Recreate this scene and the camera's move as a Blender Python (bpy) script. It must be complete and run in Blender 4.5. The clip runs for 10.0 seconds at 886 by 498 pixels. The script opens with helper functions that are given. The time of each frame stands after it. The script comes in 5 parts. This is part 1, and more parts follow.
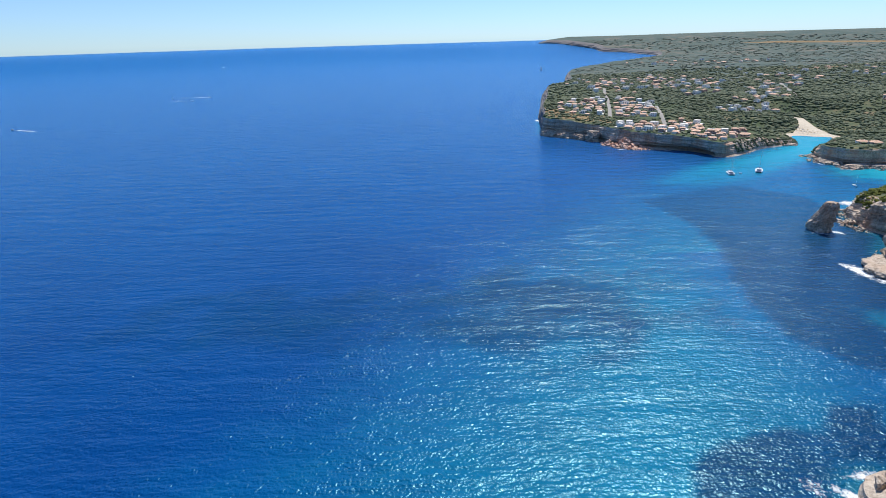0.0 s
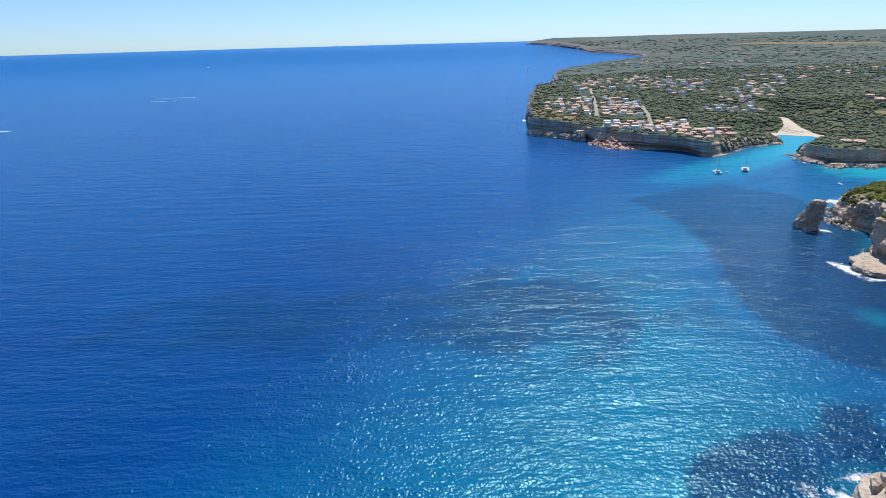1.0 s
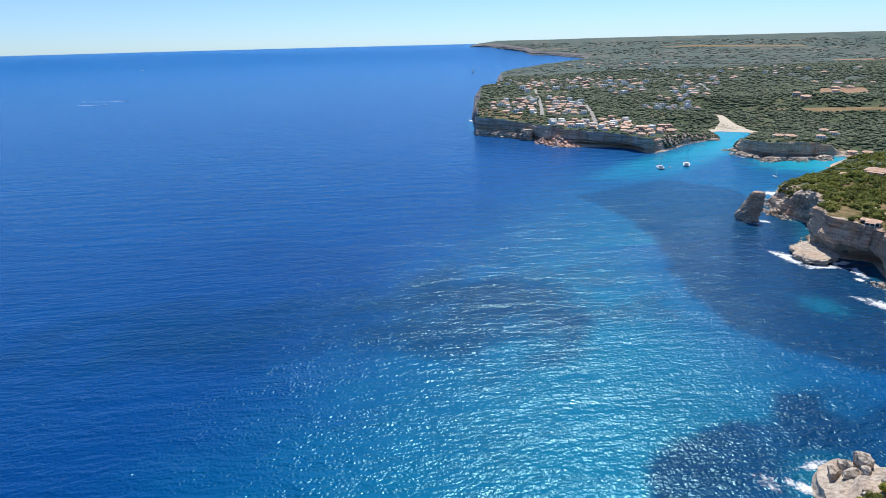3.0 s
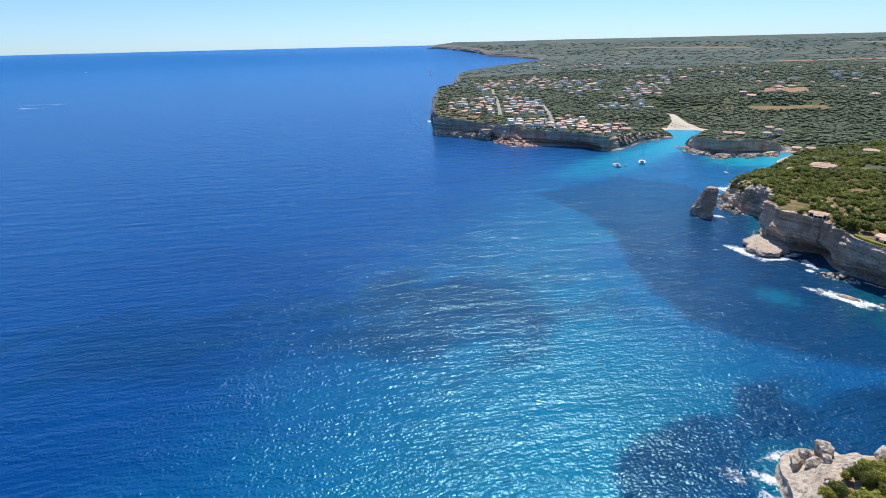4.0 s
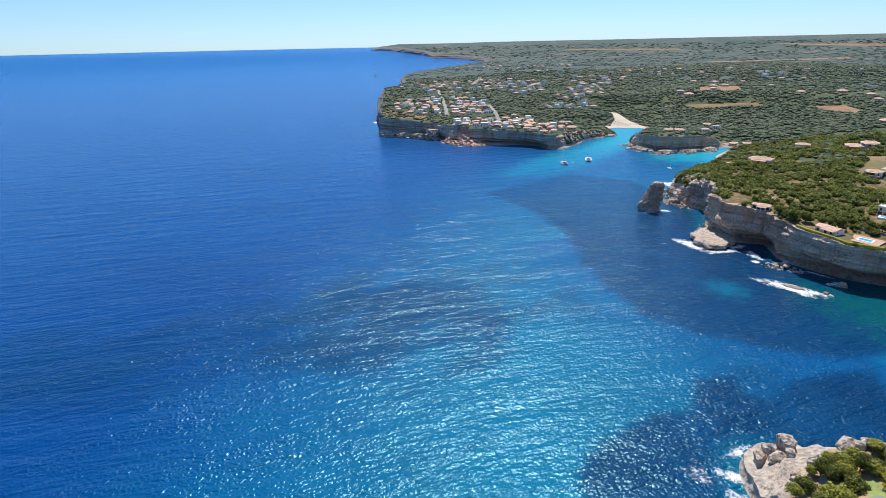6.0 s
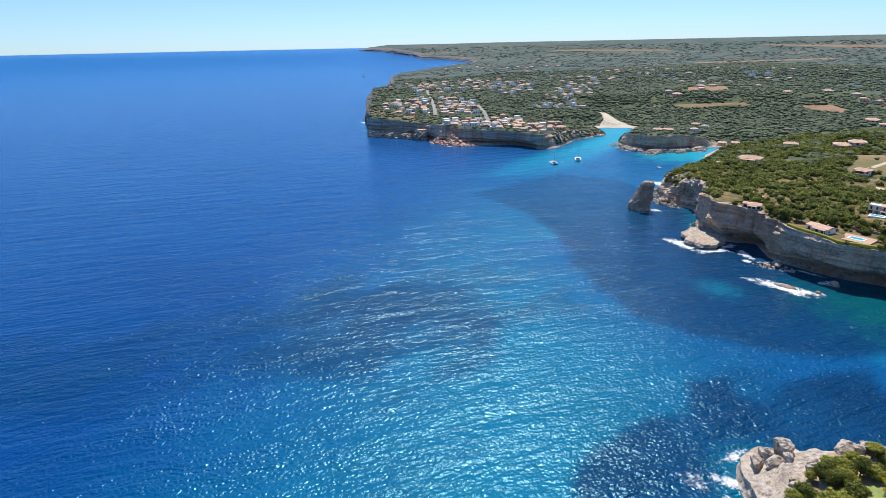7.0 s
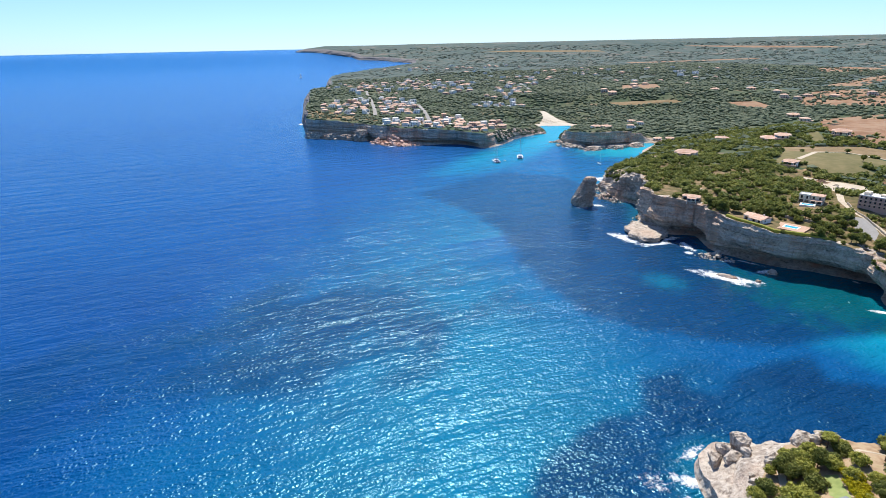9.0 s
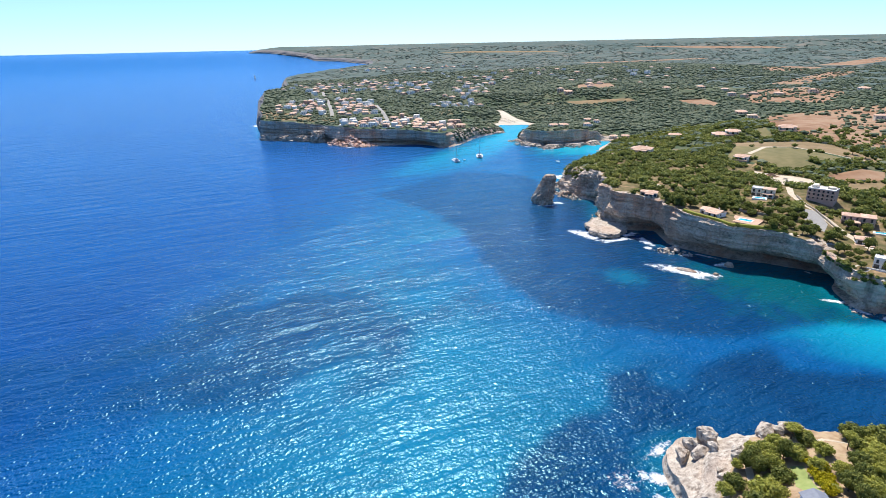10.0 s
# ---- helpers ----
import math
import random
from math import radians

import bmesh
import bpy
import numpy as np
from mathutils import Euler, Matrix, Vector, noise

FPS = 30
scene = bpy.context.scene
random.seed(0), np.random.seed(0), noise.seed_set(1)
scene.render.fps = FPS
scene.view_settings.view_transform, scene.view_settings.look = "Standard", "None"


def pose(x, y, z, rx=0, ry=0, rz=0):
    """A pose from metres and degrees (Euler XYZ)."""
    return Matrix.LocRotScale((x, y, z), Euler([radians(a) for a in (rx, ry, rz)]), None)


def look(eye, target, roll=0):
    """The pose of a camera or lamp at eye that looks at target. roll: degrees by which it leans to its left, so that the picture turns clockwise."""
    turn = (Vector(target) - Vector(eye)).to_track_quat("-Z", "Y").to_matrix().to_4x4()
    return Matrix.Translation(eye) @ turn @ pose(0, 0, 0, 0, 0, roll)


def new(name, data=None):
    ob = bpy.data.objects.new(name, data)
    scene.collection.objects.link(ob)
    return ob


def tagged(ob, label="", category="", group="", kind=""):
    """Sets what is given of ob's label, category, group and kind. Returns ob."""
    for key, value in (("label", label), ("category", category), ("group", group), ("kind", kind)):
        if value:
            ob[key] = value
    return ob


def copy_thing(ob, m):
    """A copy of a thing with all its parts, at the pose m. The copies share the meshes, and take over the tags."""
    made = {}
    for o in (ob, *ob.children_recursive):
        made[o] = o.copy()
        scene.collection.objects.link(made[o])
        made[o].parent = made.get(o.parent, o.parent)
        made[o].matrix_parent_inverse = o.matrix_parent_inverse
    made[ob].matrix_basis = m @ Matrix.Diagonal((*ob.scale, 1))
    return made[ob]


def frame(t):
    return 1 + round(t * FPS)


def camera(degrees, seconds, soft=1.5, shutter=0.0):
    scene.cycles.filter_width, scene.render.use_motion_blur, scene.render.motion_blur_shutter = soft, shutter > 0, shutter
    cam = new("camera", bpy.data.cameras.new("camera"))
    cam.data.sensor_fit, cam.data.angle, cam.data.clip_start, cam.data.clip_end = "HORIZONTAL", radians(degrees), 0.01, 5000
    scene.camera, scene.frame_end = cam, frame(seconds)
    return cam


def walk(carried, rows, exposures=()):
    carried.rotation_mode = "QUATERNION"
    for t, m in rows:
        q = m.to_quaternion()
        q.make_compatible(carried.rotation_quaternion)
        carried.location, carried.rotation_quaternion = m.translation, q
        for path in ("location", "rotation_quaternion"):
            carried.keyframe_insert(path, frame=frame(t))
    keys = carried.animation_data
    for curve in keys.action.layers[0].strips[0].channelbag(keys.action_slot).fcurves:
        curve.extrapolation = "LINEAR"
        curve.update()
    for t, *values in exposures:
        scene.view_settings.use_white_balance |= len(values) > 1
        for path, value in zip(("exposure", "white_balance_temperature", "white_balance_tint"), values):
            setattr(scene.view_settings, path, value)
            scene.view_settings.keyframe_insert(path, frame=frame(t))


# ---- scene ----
cam = camera(76.79, 10.0, 0.7)
PATH = [
    (0.0, pose(0.00, 0.00, 170.00, 69.345, 1.544, -0.576)),
    (0.5, pose(0.51, 3.60, 168.42, 69.384, 1.493, -1.176)),
    (1.0, pose(1.19, 7.02, 166.77, 69.416, 1.413, -1.840)),
    (1.5, pose(1.97, 10.22, 164.88, 69.459, 1.363, -3.032)),
    (2.0, pose(2.75, 13.53, 162.93, 69.551, 1.406, -4.642)),
    (2.5, pose(3.57, 16.95, 161.14, 69.621, 1.312, -5.691)),
    (2.7, pose(3.86, 18.29, 160.46, 69.611, 1.316, -6.146)),
    (3.8, pose(5.35, 25.62, 156.98, 69.685, 1.221, -10.448)),
    (4.0, pose(5.66, 26.96, 156.38, 69.690, 1.197, -11.259)),
    (4.5, pose(6.51, 30.40, 154.90, 69.707, 1.198, -13.189)),
    (5.0, pose(7.34, 33.85, 153.44, 69.738, 1.184, -14.902)),
    (5.5, pose(8.21, 37.26, 152.03, 69.772, 1.131, -16.042)),
    (5.7, pose(8.65, 38.59, 151.49, 69.802, 1.128, -16.368)),
    (6.8, pose(11.63, 45.53, 148.65, 69.887, 1.080, -17.176)),
    (7.0, pose(12.19, 46.78, 148.14, 69.907, 1.065, -17.673)),
    (7.5, pose(13.60, 49.98, 146.83, 69.932, 1.074, -19.164)),
    (8.0, pose(15.01, 53.21, 145.52, 69.957, 1.075, -20.578)),
    (8.5, pose(16.52, 56.27, 144.18, 69.978, 1.076, -22.006)),
    (9.0, pose(18.09, 59.43, 142.87, 69.975, 1.077, -23.556)),
    (9.5, pose(19.82, 62.39, 141.59, 69.983, 1.102, -25.159)),
    (10.0, pose(21.52, 65.37, 140.23, 69.995, 1.101, -27.696)),
]
walk(cam, PATH, [(0.0, 0.0), (7.0, 0.02), (8.5, 0.14), (10.0, 0.36)])

# ---- daylight ----
SUN_AZ, SUN_EL = 26.0, 58.0
world = bpy.data.worlds.new("sky")
scene.world = world
world.use_nodes = True
wn = world.node_tree
sky = wn.nodes.new("ShaderNodeTexSky")
sky.sky_type, sky.sun_disc = "NISHITA", False
sky.sun_elevation, sky.sun_rotation = radians(SUN_EL), radians(SUN_AZ)
sky.altitude, sky.air_density, sky.dust_density, sky.ozone_density = 50, 1.0, 0.0, 5.0
haze = wn.nodes.new("ShaderNodeMix")
haze.data_type, haze.blend_type = "RGBA", "MULTIPLY"
haze.inputs[0].default_value = 1.0
# pale at the horizon, a deeper blue overhead
up = wn.nodes.new("ShaderNodeSeparateXYZ")
wn.links.new(wn.nodes.new("ShaderNodeTexCoord").outputs["Generated"], up.inputs[0])
deep_blue = wn.nodes.new("ShaderNodeValToRGB")
deep_blue.color_ramp.elements[0].position, deep_blue.color_ramp.elements[0].color = 0.0, (0.56, 0.79, 1.18, 1)
deep_blue.color_ramp.elements[1].position, deep_blue.color_ramp.elements[1].color = 0.85, (1.0, 0.94, 0.96, 1)
mid_blue = deep_blue.color_ramp.elements.new(0.10)
mid_blue.color = (0.66, 0.81, 1.10, 1)
high_blue = deep_blue.color_ramp.elements.new(0.35)
high_blue.color = (0.40, 0.76, 1.12, 1)
wn.links.new(up.outputs[2], deep_blue.inputs[0])
wn.links.new(deep_blue.outputs[0], haze.inputs[7])
wn.links.new(sky.outputs[0], haze.inputs[6])
wn.links.new(haze.outputs[2], wn.nodes["Background"].inputs[0])
wn.nodes["Background"].inputs[1].default_value = 0.128
sun = new("sun", bpy.data.lights.new("sun", "SUN"))
sun.data.energy, sun.data.angle, sun.data.color = 5.4, radians(0.53), (1.0, 0.97, 0.92)
sun.matrix_world = look((0, 0, 300), (-math.sin(radians(SUN_AZ)) * math.cos(radians(SUN_EL)),
                                      -math.cos(radians(SUN_AZ)) * math.cos(radians(SUN_EL)), 300 - math.sin(radians(SUN_EL))))


# ---- materials ----
def material(name, rough=0.8, spec=0.3):
    m = bpy.data.materials.new(name)
    m.use_nodes = True
    b = m.node_tree.nodes["Principled BSDF"]
    b.inputs["Roughness"].default_value = rough
    b.inputs["Specular IOR Level"].default_value = spec
    return m, m.node_tree, b


def node(nt, kind, **inputs):
    n = nt.nodes.new(kind)
    for k, v in inputs.items():
        n.inputs[k.replace("_", " ")].default_value = v
    return n


def coords(nt, scale=(1, 1, 1), which="Object", turn=0.0):
    tc = nt.nodes.new("ShaderNodeTexCoord")
    mp = nt.nodes.new("ShaderNodeMapping")
    mp.inputs["Scale"].default_value = scale
    mp.inputs["Rotation"].default_value = (0, 0, radians(turn))
    nt.links.new(tc.outputs[which], mp.inputs[0])
    return mp.outputs[0]


def noise_tex(nt, vec, scale, detail=4.0, rough=0.55):
    n = node(nt, "ShaderNodeTexNoise", Scale=scale, Detail=detail, Roughness=rough)
    nt.links.new(vec, n.inputs["Vector"])
    return n.outputs["Fac"]


def ramp(nt, fac, stops):
    r = nt.nodes.new("ShaderNodeValToRGB")
    e = r.color_ramp.elements
    while len(e) < len(stops):
        e.new(0.5)
    for el, (p, c) in zip(e, stops):
        el.position, el.color = p, (*c, 1)
    nt.links.new(fac, r.inputs[0])
    return r.outputs[0]


def mix(nt, fac, a, b, how="MIX"):
    n = nt.nodes.new("ShaderNodeMix")
    n.data_type, n.blend_type = "RGBA", how
    for sock, v in ((n.inputs[0], fac), (n.inputs[6], a), (n.inputs[7], b)):
        if isinstance(v, bpy.types.NodeSocket):
            nt.links.new(v, sock)
        else:
            sock.default_value = v if not isinstance(v, tuple) else (*v, 1)[:4]
    return n.outputs[2]


def bump(nt, bsdf, height, strength, distance, under=None):
    b = node(nt, "ShaderNodeBump", Strength=strength, Distance=distance)
    nt.links.new(height, b.inputs["Height"])
    if under:
        nt.links.new(under, b.inputs["Normal"])
    nt.links.new(b.outputs[0], bsdf.inputs["Normal"])
    return b.outputs[0]


def calc(nt, op, a, b):
    n = nt.nodes.new("ShaderNodeMath")
    n.operation = op
    for sock, v in zip(n.inputs, (a, b)):
        if isinstance(v, bpy.types.NodeSocket):
            nt.links.new(v, sock)
        else:
            sock.default_value = v
    return n.outputs[0]


def attribute(nt, name, out="Fac"):
    a = nt.nodes.new("ShaderNodeAttribute")
    a.attribute_name = name
    return a.outputs[out]


def plain(name, stops, scale=2.0, rough=0.8, spec=0.3, bump_m=0.0, metal=0.0, vary=0.0):
    """A surface whose colour runs through stops by two sizes of noise, with a relief of bump_m metres."""
    m, nt, b = material(name, rough, spec)
    v = coords(nt)
    big, fine = noise_tex(nt, v, scale * 0.2), noise_tex(nt, v, scale, 6)
    f = calc(nt, "ADD", calc(nt, "MULTIPLY", big, 0.45), calc(nt, "MULTIPLY", fine, 0.55))
    col = ramp(nt, f, [(0.33 + 0.34 * i / max(1, len(stops) - 1), c) for i, c in enumerate(stops)])
    if vary:
        oi = nt.nodes.new("ShaderNodeObjectInfo")
        h = node(nt, "ShaderNodeHueSaturation")
        nt.links.new(calc(nt, "ADD", calc(nt, "MULTIPLY", oi.outputs["Random"], vary), 1 - vary / 2), h.inputs["Value"])
        nt.links.new(col, h.inputs["Color"])
        col = h.outputs[0]
    nt.links.new(col, b.inputs["Base Color"])
    b.inputs["Metallic"].default_value = metal
    if bump_m:
        bump(nt, b, fine, 1.0, bump_m)
    return m


def water_material():
    """Deep water over weed and sand beds, with long swell, wind chop and ripples that break the sun into glints."""
    m, nt, b = material("sea_water", 0.24, 0.5)
    b.inputs["Specular Tint"].default_value = (0.3, 0.86, 1.0, 1)
    b.inputs["IOR"].default_value = 1.333
    v = coords(nt)
    ragged = calc(nt, "ADD", calc(nt, "MULTIPLY", noise_tex(nt, v, 0.035, 6, 0.65), 0.9), -0.45)

    def bed(name, lo, hi):
        a = calc(nt, "ADD", attribute(nt, name), calc(nt, "MULTIPLY", ragged, 0.55))
        return ramp(nt, a, [(lo, (0, 0, 0)), (hi, (1, 1, 1))])

    mottle = noise_tex(nt, v, 0.007, 5)
    deep = ramp(nt, mottle, [(0.3, (0.0, 0.038, 0.162)), (0.7, (0.0, 0.054, 0.205))])
    sand = ramp(nt, noise_tex(nt, v, 0.018, 4), [(0.3, (0.0, 0.100, 0.185)), (0.7, (0.0, 0.132, 0.24))])
    weed = ramp(nt, noise_tex(nt, v, 0.035, 5), [(0.3, (0.0, 0.023, 0.074)), (0.7, (0.0, 0.042, 0.12))])
    col = mix(nt, attribute(nt, "sand"), deep, sand)
    # haze painted into the far water: base colour lightened towards the horizon
    col = mix(nt, attribute(nt, "sea_haze"), col, (0.0, 0.112, 0.33))
    col = mix(nt, bed("weed", 0.15, 0.85), col, weed)
    col = mix(nt, attribute(nt, "green"), col, (0.0, 0.085, 0.105))
    col = mix(nt, attribute(nt, "shallow"), col, (0.003, 0.33, 0.44))
    nt.links.new(col, b.inputs["Base Color"])
    swell = noise_tex(nt, coords(nt, (0.020, 0.085, 1), turn=8), 1.0, 2)
    gusts = ramp(nt, noise_tex(nt, coords(nt, (0.018, 0.05, 1), turn=12), 1.0, 3), [(0.3, (0.65, 0.65, 0.65)), (0.7, (1.2, 1.2, 1.2))])
    chop = noise_tex(nt, coords(nt, (0.15, 0.36, 1), turn=10), 1.0, 1, 0.5)
    cross = noise_tex(nt, coords(nt, (0.66, 0.70, 1), turn=-14), 1.0, 1, 0.5)
    h = calc(nt, "ADD", calc(nt, "MULTIPLY", chop, 1.0), calc(nt, "MULTIPLY", cross, 0.64))
    h = calc(nt, "MULTIPLY", h, calc(nt, "SUBTRACT", 1.0, calc(nt, "MULTIPLY", attribute(nt, "calm"), 0.5)))
    h = calc(nt, "ADD", calc(nt, "MULTIPLY", h, gusts), calc(nt, "MULTIPLY", swell, 1.9))
    bump(nt, b, h, 1.0, 0.9)
    return m


def rock_material(name, dark, mid, light, red, layer=0.42):
    """Limestone with level beds, rust and black weather stains, cracks and pits."""
    m, nt, b = material(name, 0.92, 0.15)
    v = coords(nt)
    beds = noise_tex(nt, coords(nt, (0.012, 0.012, 0.34)), 1.0, 7, 0.68)
    blot, grain = noise_tex(nt, v, 0.05, 5, 0.55), noise_tex(nt, v, 0.55, 7, 0.6)
    rust = noise_tex(nt, coords(nt, (0.045, 0.045, 0.02)), 1.0, 5, 0.6)
    streak = noise_tex(nt, coords(nt, (0.16, 0.16, 0.018)), 1.0, 6, 0.6)
    wash = noise_tex(nt, coords(nt, (0.06, 0.06, 0.03)), 1.0, 5, 0.6)
    f = calc(nt, "ADD", calc(nt, "MULTIPLY", beds, layer), calc(nt, "MULTIPLY", grain, 1 - layer))
    col = ramp(nt, f, [(0.36, dark), (0.47, mid), (0.62, light)])
    col = mix(nt, ramp(nt, wash, [(0.50, (0, 0, 0)), (0.66, (0.6, 0.6, 0.6))]), col, light)
    col = mix(nt, ramp(nt, rust, [(0.50, (0, 0, 0)), (0.64, (0.75, 0.75, 0.75))]), col, red)
    col = mix(nt, ramp(nt, streak, [(0.53, (0, 0, 0)), (0.70, (0.6, 0.6, 0.6))]), col, dark)
    col = mix(nt, ramp(nt, blot, [(0.54, (0, 0, 0)), (0.66, (0.4, 0.4, 0.4))]), col, mid)
    cells = nt.nodes.new("ShaderNodeTexVoronoi")
    cells.feature = "DISTANCE_TO_EDGE"
    cells.inputs["Scale"].default_value = 0.16
    warp = mix(nt, 0.9, v, nt.nodes.new("ShaderNodeTexNoise").outputs["Color"], "ADD")
    nt.links.new(warp, cells.inputs["Vector"])
    fade = ramp(nt, noise_tex(nt, v, 0.2, 3), [(0.45, (0, 0, 0)), (0.6, (0.55, 0.55, 0.55))])
    crack = ramp(nt, cells.outputs["Distance"], [(0.0, (1, 1, 1)), (0.035, (0, 0, 0))])
    col = mix(nt, mix(nt, 1.0, crack, fade, "MULTIPLY"), col, dark)
    pits = ramp(nt, noise_tex(nt, v, 0.7, 6, 0.7), [(0.60, (0, 0, 0)), (0.70, (0.5, 0.5, 0.5))])
    col = mix(nt, pits, col, dark)
    nt.links.new(col, b.inputs["Base Color"])
    h = calc(nt, "ADD", calc(nt, "MULTIPLY", beds, layer * 2.0), calc(nt, "MULTIPLY", grain, 0.8))
    bump(nt, b, h, 1.0, 1.2)
    return m


def leaf_material(name, dark, mid, light):
    m, nt, b = material(name, 0.7, 0.2)
    v = coords(nt)
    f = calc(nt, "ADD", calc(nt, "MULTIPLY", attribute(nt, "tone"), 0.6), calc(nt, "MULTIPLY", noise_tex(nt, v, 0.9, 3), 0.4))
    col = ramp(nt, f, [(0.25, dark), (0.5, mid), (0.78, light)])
    nt.links.new(col, b.inputs["Base Color"])
    thin = nt.nodes.new("ShaderNodeBsdfTranslucent")
    nt.links.new(col, thin.inputs[0])
    both = nt.nodes.new("ShaderNodeMixShader")
    both.inputs[0].default_value = 0.5
    nt.links.new(b.outputs[0], both.inputs[1])
    nt.links.new(thin.outputs[0], both.inputs[2])
    nt.links.new(both.outputs[0], nt.nodes["Material Output"].inputs[0])
    return m


WATER = water_material()
ROCK = rock_material("limestone", (0.125, 0.095, 0.075), (0.455, 0.345, 0.255), (0.71, 0.59, 0.465), (0.55, 0.30, 0.185), 0.55)
PALE_ROCK = rock_material("pale_limestone", (0.18, 0.14, 0.11), (0.43, 0.355, 0.285), (0.58, 0.50, 0.41), (0.48, 0.35, 0.26), 0.1)
PINK_ROCK = rock_material("pinkish_limestone", (0.28, 0.17, 0.13), (0.60, 0.38, 0.28), (0.76, 0.56, 0.44), (0.60, 0.31, 0.21), 0.1)
# limestone of the far cliffs, darker and greyed: haze put into the colour
HAZED_ROCK = rock_material("hazed_limestone", (0.10, 0.10, 0.105), (0.17, 0.165, 0.165), (0.26, 0.24, 0.225), (0.24, 0.19, 0.16))
GARDEN = plain("dry_garden_soil", [(0.20, 0.14, 0.08), (0.30, 0.20, 0.12), (0.40, 0.29, 0.18), (0.30, 0.24, 0.12)], 0.4, 0.95, 0.1, 0.12)
SCRUB = plain("scrub_soil", [(0.07, 0.07, 0.028), (0.125, 0.105, 0.045), (0.22, 0.155, 0.08), (0.36, 0.235, 0.135)], 0.22, 0.95, 0.1, 0.3)
# scrub of the far land, with bluish haze mixed into its colour
HAZED_LAND = plain("hazed_land", [(0.062, 0.095, 0.085), (0.083, 0.115, 0.098), (0.113, 0.134, 0.112), (0.22, 0.18, 0.14)], 0.02, 0.95, 0.1)
GREEN_SCRUB = plain("green_scrub", [(0.05, 0.075, 0.042), (0.07, 0.095, 0.05), (0.11, 0.118, 0.065), (0.26, 0.18, 0.115)], 0.05, 0.95, 0.1, 0.2)
RED_SOIL = plain("red_soil", [(0.20, 0.105, 0.058), (0.27, 0.155, 0.09), (0.33, 0.215, 0.135), (0.20, 0.155, 0.085)], 0.05, 0.95, 0.1, 0.1)
DRY_GRASS = plain("dry_grass", [(0.175, 0.125, 0.065), (0.24, 0.17, 0.09), (0.30, 0.21, 0.12)], 0.12, 0.95, 0.1, 0.1)
GREEN_GRASS = plain("green_grass", [(0.13, 0.12, 0.052), (0.175, 0.15, 0.068), (0.235, 0.185, 0.09)], 0.12, 0.95, 0.1, 0.1)
LAWN = plain("lawn_grass", [(0.19, 0.23, 0.08), (0.25, 0.29, 0.10), (0.31, 0.32, 0.14)], 0.5, 0.95, 0.1, 0.05)
SAND = plain("beach_sand", [(0.42, 0.35, 0.26), (0.52, 0.45, 0.345), (0.60, 0.53, 0.42)], 0.4, 0.9, 0.2, 0.05)
TRACK = plain("dirt_track", [(0.42, 0.34, 0.24), (0.52, 0.43, 0.32), (0.6, 0.5, 0.38)], 0.6, 0.95, 0.1, 0.05)
TARMAC = plain("pale_tarmac", [(0.26, 0.24, 0.22), (0.33, 0.31, 0.28)], 0.8, 0.9, 0.2, 0.02)
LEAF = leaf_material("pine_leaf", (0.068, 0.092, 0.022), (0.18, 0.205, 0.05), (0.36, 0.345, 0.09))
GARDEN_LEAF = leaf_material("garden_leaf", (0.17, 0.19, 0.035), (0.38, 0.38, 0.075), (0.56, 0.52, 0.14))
# leaves of distant trees and scrub: haze painted in as a greyer, bluer green
HAZED_LEAF = leaf_material("hazed_leaf", (0.055, 0.09, 0.06), (0.145, 0.19, 0.115), (0.315, 0.335, 0.20))
HAZED_SCRUB = leaf_material("hazed_scrub_leaf", (0.068, 0.108, 0.09), (0.128, 0.172, 0.138), (0.235, 0.26, 0.205))
GOLD_LEAF = leaf_material("yellow_leaf", (0.20, 0.20, 0.01), (0.46, 0.40, 0.015), (0.66, 0.54, 0.03))
BARK = plain("bark", [(0.09, 0.06, 0.04), (0.17, 0.12, 0.08)], 3, 0.95, 0.1, 0.03)
WHITE = plain("white_render", [(0.82, 0.765, 0.69), (0.88, 0.84, 0.77)], 0.8, 0.85, 0.2, 0.01, vary=0.15)
CREAM = plain("cream_render", [(0.64, 0.53, 0.40), (0.74, 0.64, 0.50)], 0.8, 0.85, 0.2, 0.01, vary=0.2)
PINK = plain("pink_render", [(0.44, 0.29, 0.23), (0.52, 0.36, 0.29)], 0.8, 0.85, 0.2, 0.01, vary=0.2)
TILE = plain("terracotta_roof", [(0.46, 0.26, 0.17), (0.60, 0.39, 0.28), (0.68, 0.49, 0.38)], 1.6, 0.9, 0.2, 0.06, vary=0.3)
FLAT_ROOF = plain("flat_roof", [(0.70, 0.65, 0.58), (0.84, 0.80, 0.74)], 0.7, 0.9, 0.2, 0.02, vary=0.25)
GLASS = plain("window_glass", [(0.02, 0.025, 0.03), (0.05, 0.055, 0.06)], 1, 0.08, 0.6)
WOOD = plain("brown_wood", [(0.10, 0.06, 0.035), (0.17, 0.10, 0.06)], 3, 0.7, 0.3, 0.005)
POOL = plain("pool_water", [(0.03, 0.38, 0.58), (0.05, 0.48, 0.66)], 0.6, 0.06, 0.5, 0.03)
STONE_WALL = plain("stone_wall", [(0.30, 0.25, 0.19), (0.45, 0.39, 0.31)], 1.4, 0.95, 0.2, 0.08)
PAVING = plain("terracotta_paving", [(0.44, 0.27, 0.18), (0.55, 0.38, 0.27)], 0.9, 0.9, 0.2, 0.01)
HULL = plain("white_gelcoat", [(0.74, 0.75, 0.76), (0.82, 0.82, 0.82)], 0.6, 0.25, 0.5)
METAL = plain("grey_metal", [(0.45, 0.46, 0.47), (0.6, 0.6, 0.6)], 2, 0.35, 0.5, metal=0.8)
